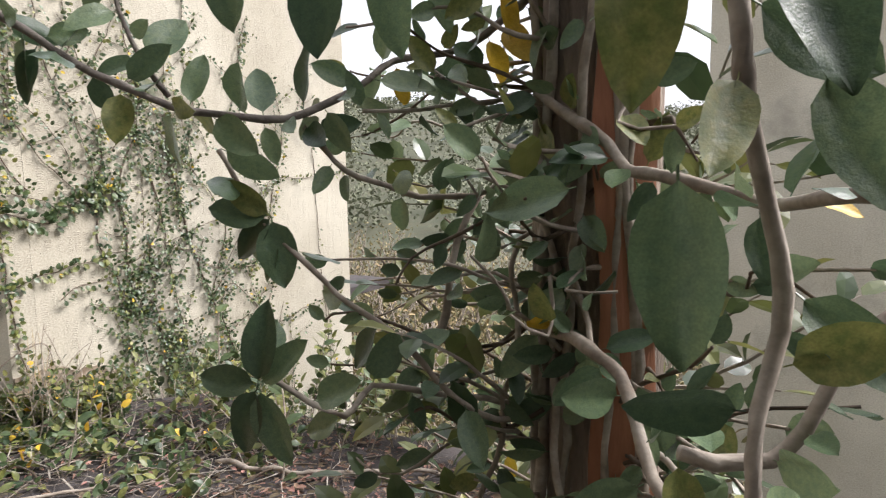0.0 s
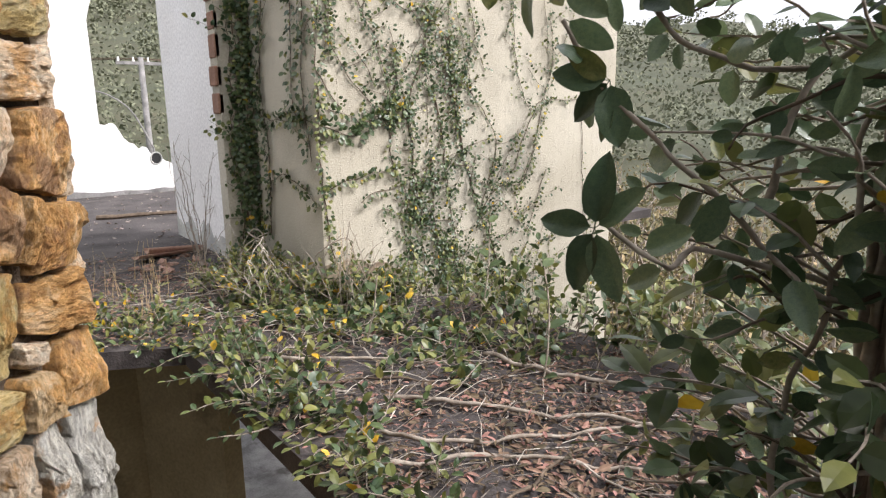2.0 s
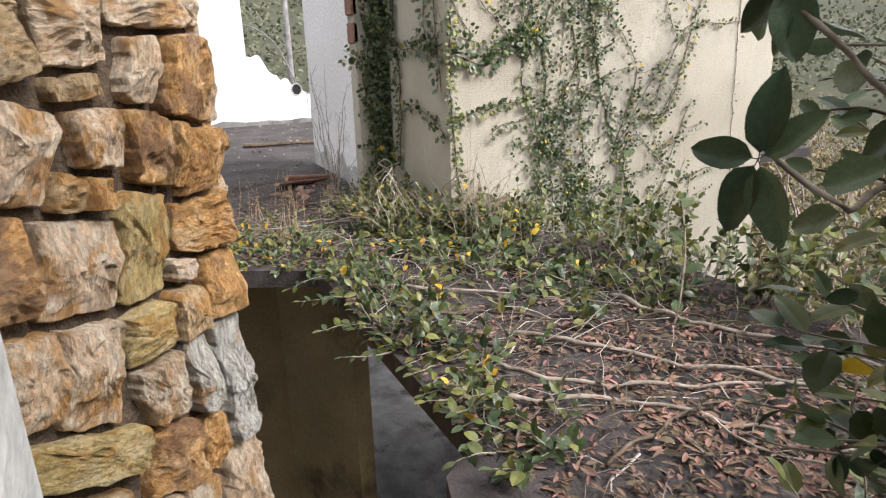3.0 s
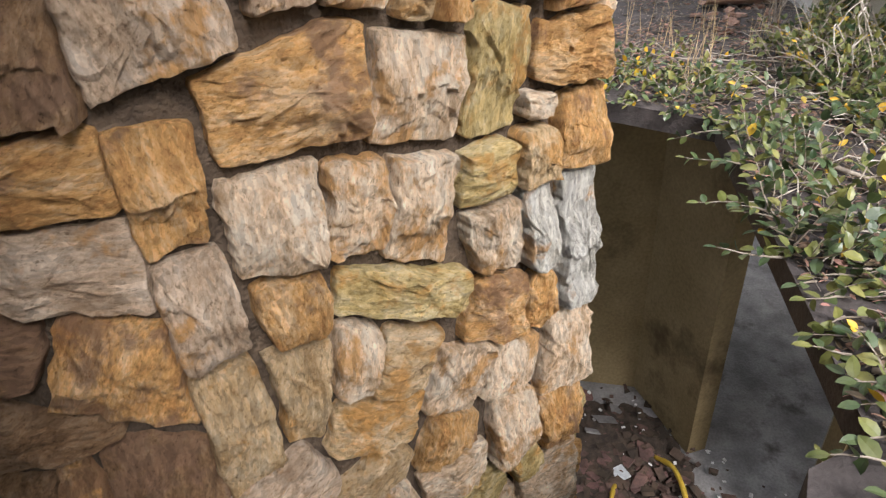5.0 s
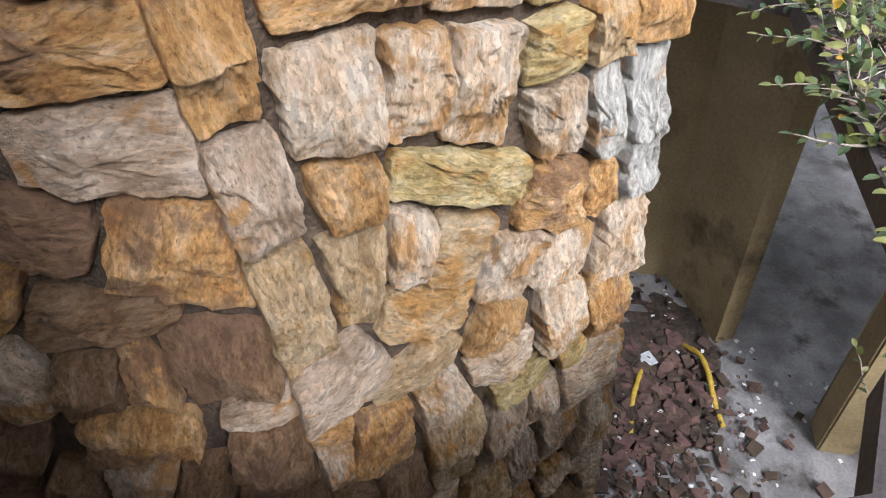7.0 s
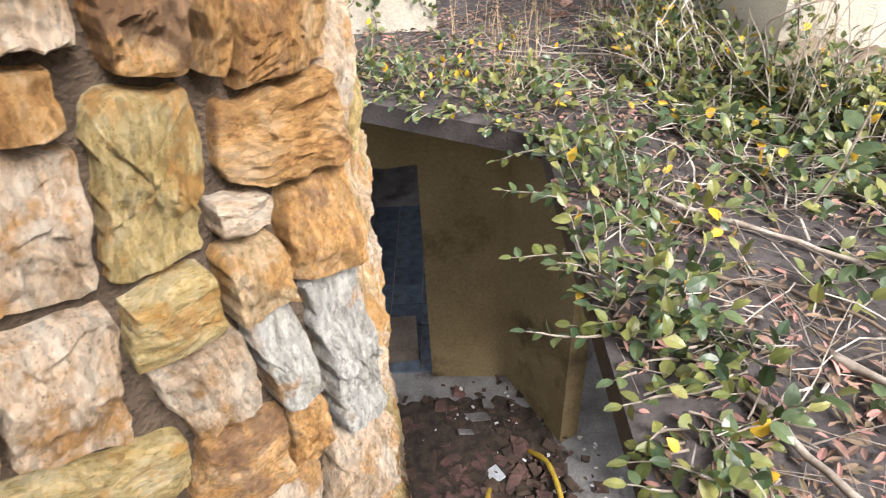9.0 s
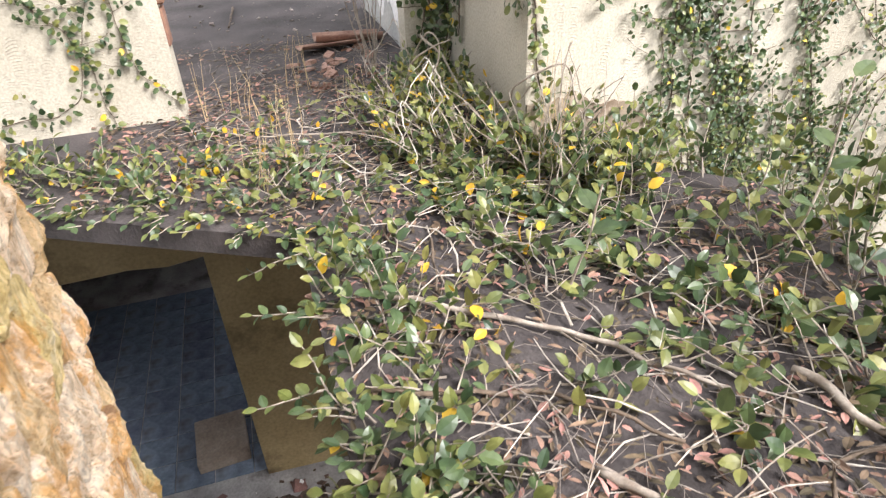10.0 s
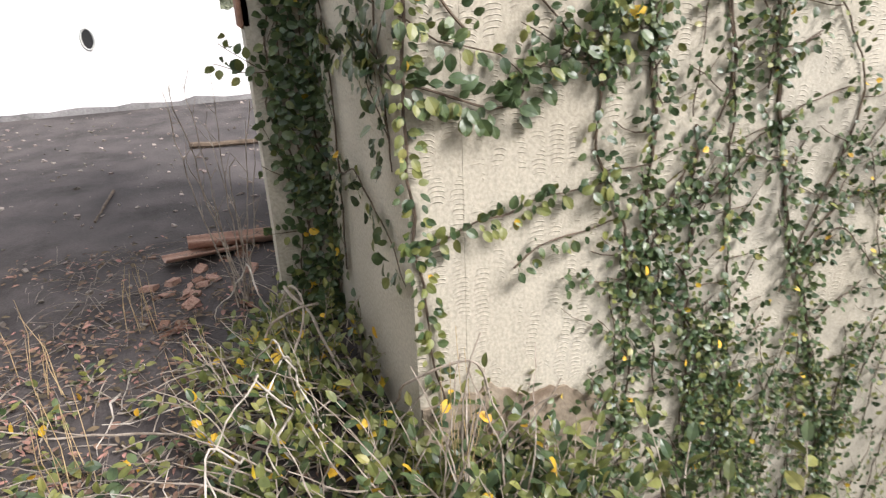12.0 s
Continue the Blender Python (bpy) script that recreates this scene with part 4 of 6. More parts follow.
# carpets between the doorway and the ivy wall
for area, count, leaf, long, pale, gold in (((-0.95, -0.45, -1.45, -0.85), 30, 0.035, 0.13, 0.5, 0.05), ((-0.45, 0.15, -1.2, -0.6), 40, 0.04, 0.16, 0.45, 0.05), ((-0.3, 0.35, -0.6, -0.15), 42, 0.042, 0.17, 0.4, 0.04),
                                            ((0.25, 0.75, -0.45, 0.0), 42, 0.045, 0.18, 0.45, 0.03), ((0.05, 0.5, -0.1, 0.45), 48, 0.045, 0.20, 0.3, 0.02), ((0.45, 1.1, -0.2, 0.35), 46, 0.048, 0.20, 0.4, 0.03),
                                            ((0.9, 1.5, -0.75, -0.3), 22, 0.045, 0.16, 0.5, 0.05), ((1.35, 1.9, -0.85, -0.3), 16, 0.045, 0.18, 0.5, 0.05), ((1.0, 1.7, -0.15, 0.4), 40, 0.048, 0.22, 0.4, 0.03), ((0.04, 0.5, -0.05, 0.22), 40, 0.042, 0.22, 0.4, 0.03), ((0.04, 0.3, -0.3, 0.1), 30, 0.04, 0.24, 0.5, 0.04), ((0.03, 0.22, 0.0, 0.3), 34, 0.038, 0.36, 0.5, 0.04)):
    carpet("creeping_fig_shrub", "low creeping fig shrub among dead leaves and twigs", area, count, leaf, long, pale, gold)
# taller upright shrubs towards the foot of the ivy wall
for (x, y), tall, n in (((0.62, 0.55), 0.26, 14), ((0.95, 0.62), 0.30, 14), ((1.3, 0.6), 0.34, 16), ((1.6, 0.35), 0.28, 14),
                        ((1.9, 0.55), 0.40, 18), ((2.3, 0.75), 0.45, 18), ((2.75, 0.65), 0.5, 18), ((1.5, 0.68), 0.5, 18), ((2.05, 0.68), 0.5, 16)):
    z = 0.0
    sh = Shrub("fig_shrub", (x, y, z), "upright fig shrub with broad green leaves on pale stems")
    for _ in range(int(n * 0.75)):
        a = rng.uniform(0, 2 * math.pi)
        sh.sprig(rng, (x + 0.2 * math.cos(a) * rng.random(), y + 0.2 * math.sin(a) * rng.random(), z), (0.45 * math.cos(a), 0.45 * math.sin(a), 1), tall * rng.uniform(0.6, 1.25), 0.058, 0.6, 0.0, thick=0.004, gap=0.03, droop=0.1)
    sh.finish()
# tall shrubs that reach up from the yard below, between slab and wall
for (x, y), tall in (((0.35, 1.5), 2.3), ((0.3, 2.3), 2.2), ((0.7, 1.9), 2.3), ((1.1, 1.4), 2.7), ((1.7, 1.5), 3.0), ((2.4, 1.5), 3.1), ((0.5, 2.9), 2.5), ((3.0, 1.6), 3.3), ((3.7, 1.5), 3.4)):
    z = PIT_Z
    sh = Shrub("tall_shrub", (x, y, z), "tall green shrub reaching up beside the ivy wall", "shrub")
    for _ in range(14):
        a = rng.uniform(0, 2 * math.pi)
        sh.sprig(rng, (x + 0.15 * math.cos(a), y + 0.15 * math.sin(a), z), (0.16 * math.cos(a), 0.16 * math.sin(a), 1), tall * rng.uniform(0.75, 1.08), 0.06, 0.35, 0.02, thick=0.009, gap=0.045, droop=0.0, shown_from=0.45)
    sh.finish()
# two stems with broad leaves that lean over the slab
for base, top, n in (((1.10, 0.40, 0.0), (1.03, 0.55, 0.58), 7), ((1.0, -0.30, 0.0), (1.02, -0.22, 0.40), 6), ((1.9, 0.1, 0.0), (1.75, 0.25, 0.5), 7)):
    sh = Shrub("fig_shrub", base, "single fig stem with broad grey-green leaves")
    line = smooth_line([base, Vector(base).lerp(Vector(top), 0.5) + Vector((0.03, 0, 0)), top], 0.05, 0.01)
    tube(sh.bm, [p - sh.o for p in line], 0.005, 0.003, 6)
    for k in range(n):
        p = line[int((k + 1) / n * (len(line) - 1))]
        a = 2.4 * k
        sh.dark.add(p - sh.o, (math.cos(a), math.sin(a), 0.5), (0.3, -0.3, 1), 0.085, 1.15)
    sh.finish()
# brush heap in the wall corner, with pale arching stems
sh = Shrub("brush_heap", (-0.4, -0.25, 0), "heap of tangled brush with pale arching stems and yellowish leaves")
for _ in range(190):
    a, r = rng.uniform(0, 2 * math.pi), rng.random() ** 0.7
    x, y = -0.40 + 0.60 * r * math.cos(a), -0.26 + 0.36 * r * math.sin(a)
    y = min(y, -0.03) if x < 0 else y
    sh.sprig(rng, (x, y, 0.02 + 0.12 * (1 - r)), (rng.uniform(-0.8, 0.8), rng.uniform(-0.9, 0.4), rng.uniform(0.4, 1.1)), rng.uniform(0.12, 0.26), 0.042, 0.8, 0.09, gap=0.024)
for _ in range(60):
    sh.sprig(rng, (rng.uniform(-0.9, 0.15), rng.uniform(-0.55, -0.05), rng.uniform(0.02, 0.2)), (rng.uniform(-1, 1), rng.uniform(-1, 0.4), rng.uniform(0.2, 1)), rng.uniform(0.15, 0.4), 0.04, thick=0.0032, gap=0.035, shown_from=2, tipped=False)
for line in ([(-0.62, -0.28, 0.40), (-0.46, -0.2, 0.30), (-0.3, -0.15, 0.13), (-0.15, -0.05, 0.14), (-0.02, -0.04, 0.30), (0.08, 0.12, 0.40), (0.10, 0.2, 0.22), (0.12, 0.24, 0.0)],
             [(-0.75, -0.35, 0.02), (-0.7, -0.3, 0.25), (-0.58, -0.26, 0.42), (-0.42, -0.25, 0.38), (-0.3, -0.35, 0.2)], [(-0.5, -0.45, 0.02), (-0.52, -0.36, 0.3), (-0.4, -0.2, 0.42)],
             [(-0.2, -0.35, 0.0), (-0.35, -0.6, 0.06), (-0.5, -0.85, 0.03), (-0.6, -1.1, 0.02)]):
    tube(sh.bm, [p - sh.o for p in smooth_line(line, 0.03, 0.012)], 0.006, 0.0035, 6)
sh.finish()

for k in range(5):
    a = rng.uniform(0, 6.3)
    p = Vector((rng.uniform(-0.75, 0.05), rng.uniform(-0.55, -0.2), 0.06))
    d = Vector((0.13 * math.cos(a), 0.10 * math.sin(a) - 0.03, 0))
    h = rng.uniform(0.26, 0.44)
    bm = bmesh.new()
    tube(bm, [q - sh.o for q in smooth_line([p, p + d * 0.4 + Vector((0, 0, h * 0.6)), p + d * 1.1 + Vector((0, 0, h)), p + d * 1.9 + Vector((0, 0, h * 0.75)), p + d * 2.5 + Vector((0, 0, h * 0.35))], 0.03, 0.06, k)], 0.0042, 0.0022, 6)
    part("arching_stem", bm, M_STEM_PALE, sh.root, "bleached bare stem", smooth=True)
# brush against the wall's foot
sh = Shrub("fig_shrub", (0.2, 0.1, 0), "straggling pale green brush against a plaster wall's foot")
for _ in range(55):
    x, y = rng.uniform(0.05, 0.55), rng.uniform(-0.12, 0.2)
    sh.sprig(rng, (x, y + 0.5 * max(0, x - 0.12), 0.005), (rng.uniform(-0.5, 0.4), rng.uniform(-0.3, 0.6), 1), rng.uniform(0.14, 0.40), 0.044, 0.75, 0.04, gap=0.028)
for _ in range(24):
    x, y = rng.uniform(0.05, 0.5), rng.uniform(-0.15, 0.15)
    sh.sprig(rng, (x, y, 0.005), (rng.uniform(-0.5, 0.4), rng.uniform(-0.5, 0.5), 0.8), rng.uniform(0.25, 0.6), 0.04, thick=0.004, gap=0.04, shown_from=2, tipped=False)
sh.finish()

# dead leaves, twigs, roots ---------------------------------------------------
lit, pods = Leaves(), Leaves()
for _ in range(19000):
    x, y = rng.uniform(-2.4, 3.2), rng.uniform(-1.9, 0.72)
    if y < -1.02 and x > 0.36 - (-1.03 - y) * 0.6 - 0.02 or y > 0.15 and x < 0.62 or y > -0.02 and x < 0.04 or y > -0.12 and x < -1.0 or x < -1.6 and rng.random() < 0.7:
        continue
    if wob(x, y, 6, 2.2) < -0.12 and rng.random() < 0.75:
        continue
    a = rng.uniform(0, 6.3)
    lit.add((x, y, rng.uniform(0.004, 0.025)), (math.cos(a), math.sin(a), rng.uniform(-0.1, 0.3)), Vector((0, 0, 1)) + rv(rng, 0.6), rng.uniform(0.014, 0.046), rng.uniform(0.35, 1.0))
for _ in range(2600):
    x, y = rng.gauss(2.5, 0.5), rng.gauss(-0.2, 0.45)
    if not (EDGE_Y + 0.03 < y < 0.7 and 1.2 < x < 3.6):
        continue
    a = rng.uniform(0, 6.3)
    lit.add((x, y, rng.uniform(0.006, 0.04)), (math.cos(a), math.sin(a), rng.uniform(-0.1, 0.4)), Vector((0, 0, 1)) + rv(rng, 0.7), rng.uniform(0.022, 0.055), rng.uniform(0.35, 0.9))
ob = new("dead_leaves", lit.mesh("dead_leaves", M_LEAF_DRY))
tagged(ob, "scattered brown dead leaves on the slab", "leaf litter", kind="stuff")
bm = bmesh.new()
for _ in range(1700):
    x, y, a, n = rng.uniform(-2.3, 3.0), rng.uniform(-1.9, 0.6), rng.uniform(0, 6.3), rng.uniform(0.05, 0.28)
    if y < -1.01 and x > -0.2 or y > -0.15 and x < 0.1 or y < -1.6:
        continue
    p = Vector((x, y, 0.012))
    q = p + Vector((math.cos(a) * n, math.sin(a) * n, rng.uniform(0, 0.03)))
    if q.y < EDGE_Y and q.x > 0.3 or q.x < -1.04 and q.y < -1.4:
        continue
    tube(bm, [p, p.lerp(q, 0.5) + rv(rng, 0.018) + Vector((0, 0, 0.012)), q], rng.uniform(0.0012, 0.003), 0.0008, 4)
long_twigs = bmesh.new()
for _ in range(120):
    x, y, a = rng.uniform(-1.0, 2.6), rng.uniform(-1.0, 0.35), rng.uniform(0, 6.3)
    pts = [Vector((x, y, 0.012))]
    for k in range(rng.randint(3, 6)):
        a += rng.uniform(-0.7, 0.7)
        pts.append(pts[-1] + Vector((math.cos(a) * 0.08, math.sin(a) * 0.08, rng.uniform(-0.015, 0.03))))
        pts[-1].z = max(0.01, pts[-1].z)
    if any(q.y < -1.0 or q.y > -0.04 and q.x < 0.06 or q.y > 0.2 and q.x < 0.5 for q in pts):
        continue
    tube(long_twigs, pts, rng.uniform(0.0025, 0.005), 0.0014, 5)
tagged(part("twigs", long_twigs, M_STEM_PALE), "long bleached crooked twigs lying on dead leaves", "twigs", kind="stuff")
tagged(part("twigs", bm, M_STEM_GREY), "thin grey fallen twigs on the slab", "twigs", kind="stuff")
for line, r in (([(0.83, -0.82), (0.98, -0.62), (1.1, -0.45), (1.27, -0.28), (1.5, -0.1)], 0.011), ([(0.42, -0.40), (0.62, -0.38), (0.8, -0.34), (1.08, -0.40)], 0.008), ([(0.56, -0.6), (0.7, -0.62), (0.86, -0.66)], 0.006),
                ([(1.2, -0.95), (1.3, -0.7), (1.38, -0.5), (1.6, -0.3)], 0.008), ([(1.6, -0.5), (1.9, -0.3), (2.3, 0.0), (2.7, 0.35)], 0.012), ([(1.7, -0.75), (2.05, -0.6), (2.3, -0.2), (2.45, 0.15)], 0.010),
                ([(2.0, -0.95), (2.25, -0.5), (2.6, -0.2), (3.0, 0.1)], 0.010), ([(1.5, 0.1), (1.9, 0.2), (2.4, 0.45), (2.9, 0.5)], 0.013), ([(0.1, -0.9), (0.3, -0.7), (0.5, -0.75), (0.7, -0.6)], 0.006),
                ([(-0.5, -0.75), (-0.2, -0.6), (0.0, -0.45), (0.25, -0.4)], 0.006), ([(1.9, -0.2), (1.75, 0.05), (1.9, 0.3)], 0.007), ([(2.5, -0.75), (2.4, -0.3), (2.5, 0.1)], 0.008)):
    o = Vector((*line[0], 0))
    bm = bmesh.new()
    tube(bm, [p - o for p in smooth_line([(x, y, 0.014 + r + 0.015 * abs(wob(x, y, 1, 5))) for x, y in line], 0.04, 0.025, line[0][0])], r, r * 0.6, 6)
    tagged(part("root", bm, M_STEM if r > 0.0085 else M_STEM_DARK, smooth=True, matrix=Matrix.Translation(o)), "bare grey-brown fig root lying across the slab", "root", "roots on the slab")
# dry grass stalks
for x, y, n, tall in ((-0.32, -1.0, 9, 0.40), (-0.1, -1.15, 8, 0.30), (-1.0, -1.3, 6, 0.34), (-0.9, -1.15, 6, 0.30), (-0.75, -0.6, 8, 0.28), (0.18, 0.06, 12, 0.5), (-1.3, -0.85, 8, 0.3)):
    bm = bmesh.new()
    for _ in range(n):
        a, l = rng.uniform(0, 6.3), rng.uniform(0.1, 0.45)
        b = Vector((rng.uniform(-0.07, 0.07), rng.uniform(-0.07, 0.07), 0))
        t = b + Vector((math.cos(a) * l * 0.5, math.sin(a) * l * 0.5, 1)) * tall * rng.uniform(0.5, 1.1)
        tube(bm, [b, b.lerp(t, 0.5) + rv(rng, 0.02), t], 0.0022, 0.0008, 4)
    tagged(part("dry_grass", bm, M_STRAW, matrix=Matrix.Translation((x, y, 0))), "tuft of straw-coloured dry grass stalks", "dry grass", "tufts of dry grass", kind="stuff")

# ---- the small tree beside the way, with fig branches growing round it ----


def broad_leaf(seed):
    """A broad fig leaf, 1 long: folded along the midrib, with a wavy edge and a short stalk."""
    r = random.Random(seed)
    n, wide, curl = 9, r.uniform(0.21, 0.275), r.uniform(-0.5, 0.2)
    verts, faces = [], []
    for i in range(n):
        t = i / (n - 1)
        w = wide * (math.sin(math.pi * min(1, t * 0.93 + 0.05) ** 0.85)) ** 0.72 if 0 < t < 1 else 0.006
        for k in (-1, -0.5, 0, 0.5, 1):
            x = w * k
            z = 0.30 * abs(x) + curl * t * t * 0.5 + 0.018 * math.sin(9 * t + 2 * k + seed) * abs(k)
            verts.append((x, 0.08 + 0.92 * t, z - (0.012 if k == 0 else 0)))
    for i in range(n - 1):
        for k in range(4):
            a = i * 5 + k
            faces.append((a, a + 1, a + 6, a + 5))
    b = len(verts)
    verts += [(-0.008, 0, 0), (0.008, 0, 0), (0.008, 0.09, 0), (-0.008, 0.09, 0), (0, 0, -0.014), (0, 0.09, -0.014)]
    faces += [(b, b + 1, b + 2, b + 3), (b + 1, b + 4, b + 5, b + 2), (b + 4, b, b + 3, b + 5)]
    me = bpy.data.meshes.new("leaf")
    me.from_pydata(verts, [], faces)
    me.materials.append(M_LEAF_BIG)
    me.polygons.foreach_set("use_smooth", [True] * len(me.polygons))
    return me


LEAF_MESHES = [broad_leaf(i) for i in range(7)]
LEAF_GOLD = broad_leaf(3)
LEAF_GOLD.materials[0] = M_LEAF_YELLOW
LEAF_LIGHT = [broad_leaf(i + 20) for i in range(2)]
for me in LEAF_LIGHT:
    me.materials[0] = M_LEAF_PALE

rng = random.Random(8)
TREE = Vector((3.53, -0.926, 0))
tree = empty("tree", TREE, label="slender tree with stripped red bark wrapped in fig branches", category="tree")
bm = bmesh.new()
rings = []
for i in range(34):
    z = -0.02 + 3.4 * i / 33
    rings.append([bm.verts.new(((0.075 + 0.03 * math.exp(-z * 6) + 0.010 * wob(math.cos(a) * 1.5, math.sin(a) * 1.5, z * 2.2, 1.6)) * math.cos(a) + 0.012 * wob(z, 3), (0.075 + 0.010 * wob(math.cos(a) * 1.5, math.sin(a) * 1.5, z * 2.2, 1.6)) * math.sin(a), z)) for a in (2 * math.pi * k / 26 for k in range(26))])
for a, b in zip(rings, rings[1:]):
    for k in range(26):
        bm.faces.new((a[k], a[(k + 1) % 26], b[(k + 1) % 26], b[k]))
part("trunk", bm, M_BARK, tree, smooth=True)
bm = bmesh.new()
cols = []
for i in range(24):
    z = 0.35 + 1.35 * i / 23
    lo, hi = -1.45 + 0.35 * wob(z, 1, 0, 3), -0.55 + 0.3 * wob(z, 7, 0, 3)
    cols.append([bm.verts.new((0.091 * math.cos(a) + 0.012 * wob(z, 3), 0.091 * math.sin(a), z)) for a in (lo + (hi - lo) * k / 8 for k in range(9))])
for a, b in zip(cols, cols[1:]):
    for k in range(8):
        bm.faces.new((a[k], a[k + 1], b[k + 1], b[k]))
part("bare_wood", bm, M_BARK_RED, tree, "smooth reddish stripped wood", smooth=True)


def put_leaf(at, way, face, size, me=None):
    way = Vector(way).normalized()
    face = Vector(face)
    face = (face - way * face.dot(way)).normalized()
    side = way.cross(face)
    ob = new("leaf", me or (rng.choice(LEAF_LIGHT) if rng.random() < 0.12 else rng.choice(LEAF_MESHES)))
    m = Matrix((side, way, face)).transposed().to_4x4()
    ob.matrix_world = Matrix.Translation(Vector(at) - TREE) @ m @ Matrix.Diagonal((size, size, size, 1))
    ob.parent = tree
    return ob


TO_EYE = Vector((0.25, -0.9, 0.25))
BRANCHES = [
    ([(3.02, -1.46, 1.50), (3.10, -1.36, 1.40), (3.16, -1.29, 1.37), (3.21, -1.21, 1.36), (3.25, -1.13, 1.38), (3.29, -1.05, 1.43), (3.39, -0.97, 1.47), (3.47, -0.93, 1.53)], 0.0085, 34, 0.072),
    ([(3.22, -1.16, 1.35), (3.24, -1.11, 1.31), (3.27, -1.03, 1.27), (3.36, -0.94, 1.25), (3.42, -0.91, 1.34), (3.46, -0.93, 1.42)], 0.008, 10, 0.062),
    ([(3.36, -0.94, 1.25), (3.35, -1.01, 1.14), (3.33, -1.04, 1.07)], 0.010, 6, 0.06),
    ([(3.15, -1.23, 1.32), (3.22, -1.20, 1.24), (3.29, -1.19, 1.14), (3.34, -1.12, 1.07), (3.39, -1.09, 1.02), (3.46, -0.98, 0.95)], 0.007, 9, 0.075),
    ([(3.26, -1.30, 1.075), (3.31, -1.24, 1.03), (3.32, -1.19, 1.00), (3.33, -1.12, 1.02), (3.44, -0.98, 0.98)], 0.007, 5, 0.08),
    ([(3.47, -1.00, 1.38), (3.54, -1.03, 1.34), (3.59, -1.04, 1.29), (3.68, -1.10, 1.27), (3.81, -1.20, 1.25), (3.95, -1.30, 1.24)], 0.012, 14, 0.072),
    ([(3.47, -1.00, 1.10), (3.55, -1.08, 1.09), (3.64, -1.18, 1.04), (3.70, -1.25, 1.01)], 0.014, 8, 0.072),
    ([(3.715, -1.40, 1.50), (3.725, -1.395, 1.36), (3.735, -1.39, 1.22), (3.745, -1.41, 1.10), (3.74, -1.36, 0.95)], 0.009, 7, 0.075),
    ([(3.69, -1.29, 1.08), (3.74, -1.27, 1.08), (3.81, -1.21, 1.18), (3.95, -1.10, 1.2)], 0.010, 9, 0.07),
    ([(3.49, -0.99, 1.25), (3.50, -1.00, 1.17), (3.55, -1.08, 1.09)], 0.007, 4, 0.06),
    ([(3.28, -1.11, 1.36), (3.35, -1.01, 1.37), (3.40, -0.95, 1.39)], 0.005, 7, 0.05),
    ([(3.13, -1.33, 1.50), (3.14, -1.30, 1.41), (3.16, -1.29, 1.37)], 0.005, 6, 0.065),
    ([(3.45, -1.02, 0.60), (3.38, -1.05, 0.75), (3.42, -1.02, 0.95), (3.45, -1.0, 1.2)], 0.008, 14, 0.06),
    ([(3.60, -1.0, 0.5), (3.55, -1.04, 0.7), (3.50, -1.03, 0.95), (3.47, -1.0, 1.38)], 0.010, 12, 0.06),
    ([(3.25, -1.02, 0.62), (3.33, -1.02, 0.70), (3.42, -1.0, 0.72)], 0.006, 10, 0.065),
    ([(3.30, -0.80, 0.85), (3.38, -0.85, 0.95), (3.46, -0.9, 1.0)], 0.006, 10, 0.06),
    ([(3.62, -1.2, 0.70), (3.58, -1.1, 0.78), (3.52, -1.0, 0.80)], 0.006, 9, 0.065),
    ([(3.35, -1.15, 1.52), (3.40, -1.05, 1.50), (3.47, -0.96, 1.52)], 0.006, 8, 0.075),
    ([(3.85, -1.25, 0.85), (3.72, -1.2, 0.95), (3.6, -1.05, 1.0)], 0.008, 10, 0.075),
    ([(3.20, -0.75, 1.15), (3.30, -0.80, 1.2), (3.42, -0.88, 1.22)], 0.005, 9, 0.05),
]
for pts, thick, n, size in BRANCHES:
    n, thick = int(n * 1.5), thick * 0.62
    line = smooth_line(pts, 0.022, 0.026, pts[0][0])
    bm = bmesh.new()
    tube(bm, [p - TREE for p in line], thick * 0.75 if pts[0][0] < 3.4 else thick, thick if pts[0][0] < 3.4 else thick * 0.7, 8)
    part("branch", bm, M_STEM_GREY if pts[0][0] < 3.15 else M_STEM, tree, smooth=True)
    turn = rng.uniform(0, 6)
    for i in range(n):
        k = (i + 0.3) / n * (len(line) - 1)
        p = line[int(k)]
        d = (line[min(int(k) + 1, len(line) - 1)] - line[max(int(k) - 1, 0)]).normalized()
        u = d.orthogonal().normalized()
        turn += 2.4
        out = u * math.cos(turn) + d.cross(u) * math.sin(turn)
        way = out + d * rng.uniform(-0.2, 0.6) + Vector((0, 0, rng.uniform(-0.7, 0.2)))
        put_leaf(p + out * thick, way, TO_EYE + rv(rng, 0.8), size * rng.uniform(0.55, 1.1), LEAF_GOLD if rng.random() < 0.03 else None)
# thin side twigs with a few small leaves
for k in range(80):
    z = rng.uniform(0.55, 1.65)
    a = rng.uniform(-3.6, -0.6)
    p = TREE + Vector((0.09 * math.cos(a), 0.09 * math.sin(a), z))
    d = Vector((math.cos(a), 0.55 * math.sin(a), rng.uniform(-0.3, 0.5))) * rng.uniform(0.12, 0.36)
    line = smooth_line([p, p + d * 0.35 + rv(rng, 0.03), p + d * 0.7 + rv(rng, 0.04), p + d], 0.02, 0.02, k)
    bm = bmesh.new()
    tube(bm, [q - TREE for q in line], 0.0036, 0.0016, 5)
    part("twig", bm, M_STEM if k % 3 else M_STEM_DARK, tree, smooth=True)
    for q in line[len(line) // 3::3]:
        put_leaf(q, d.normalized() + rv(rng, 0.9), TO_EYE + rv(rng, 0.8), rng.uniform(0.03, 0.058))
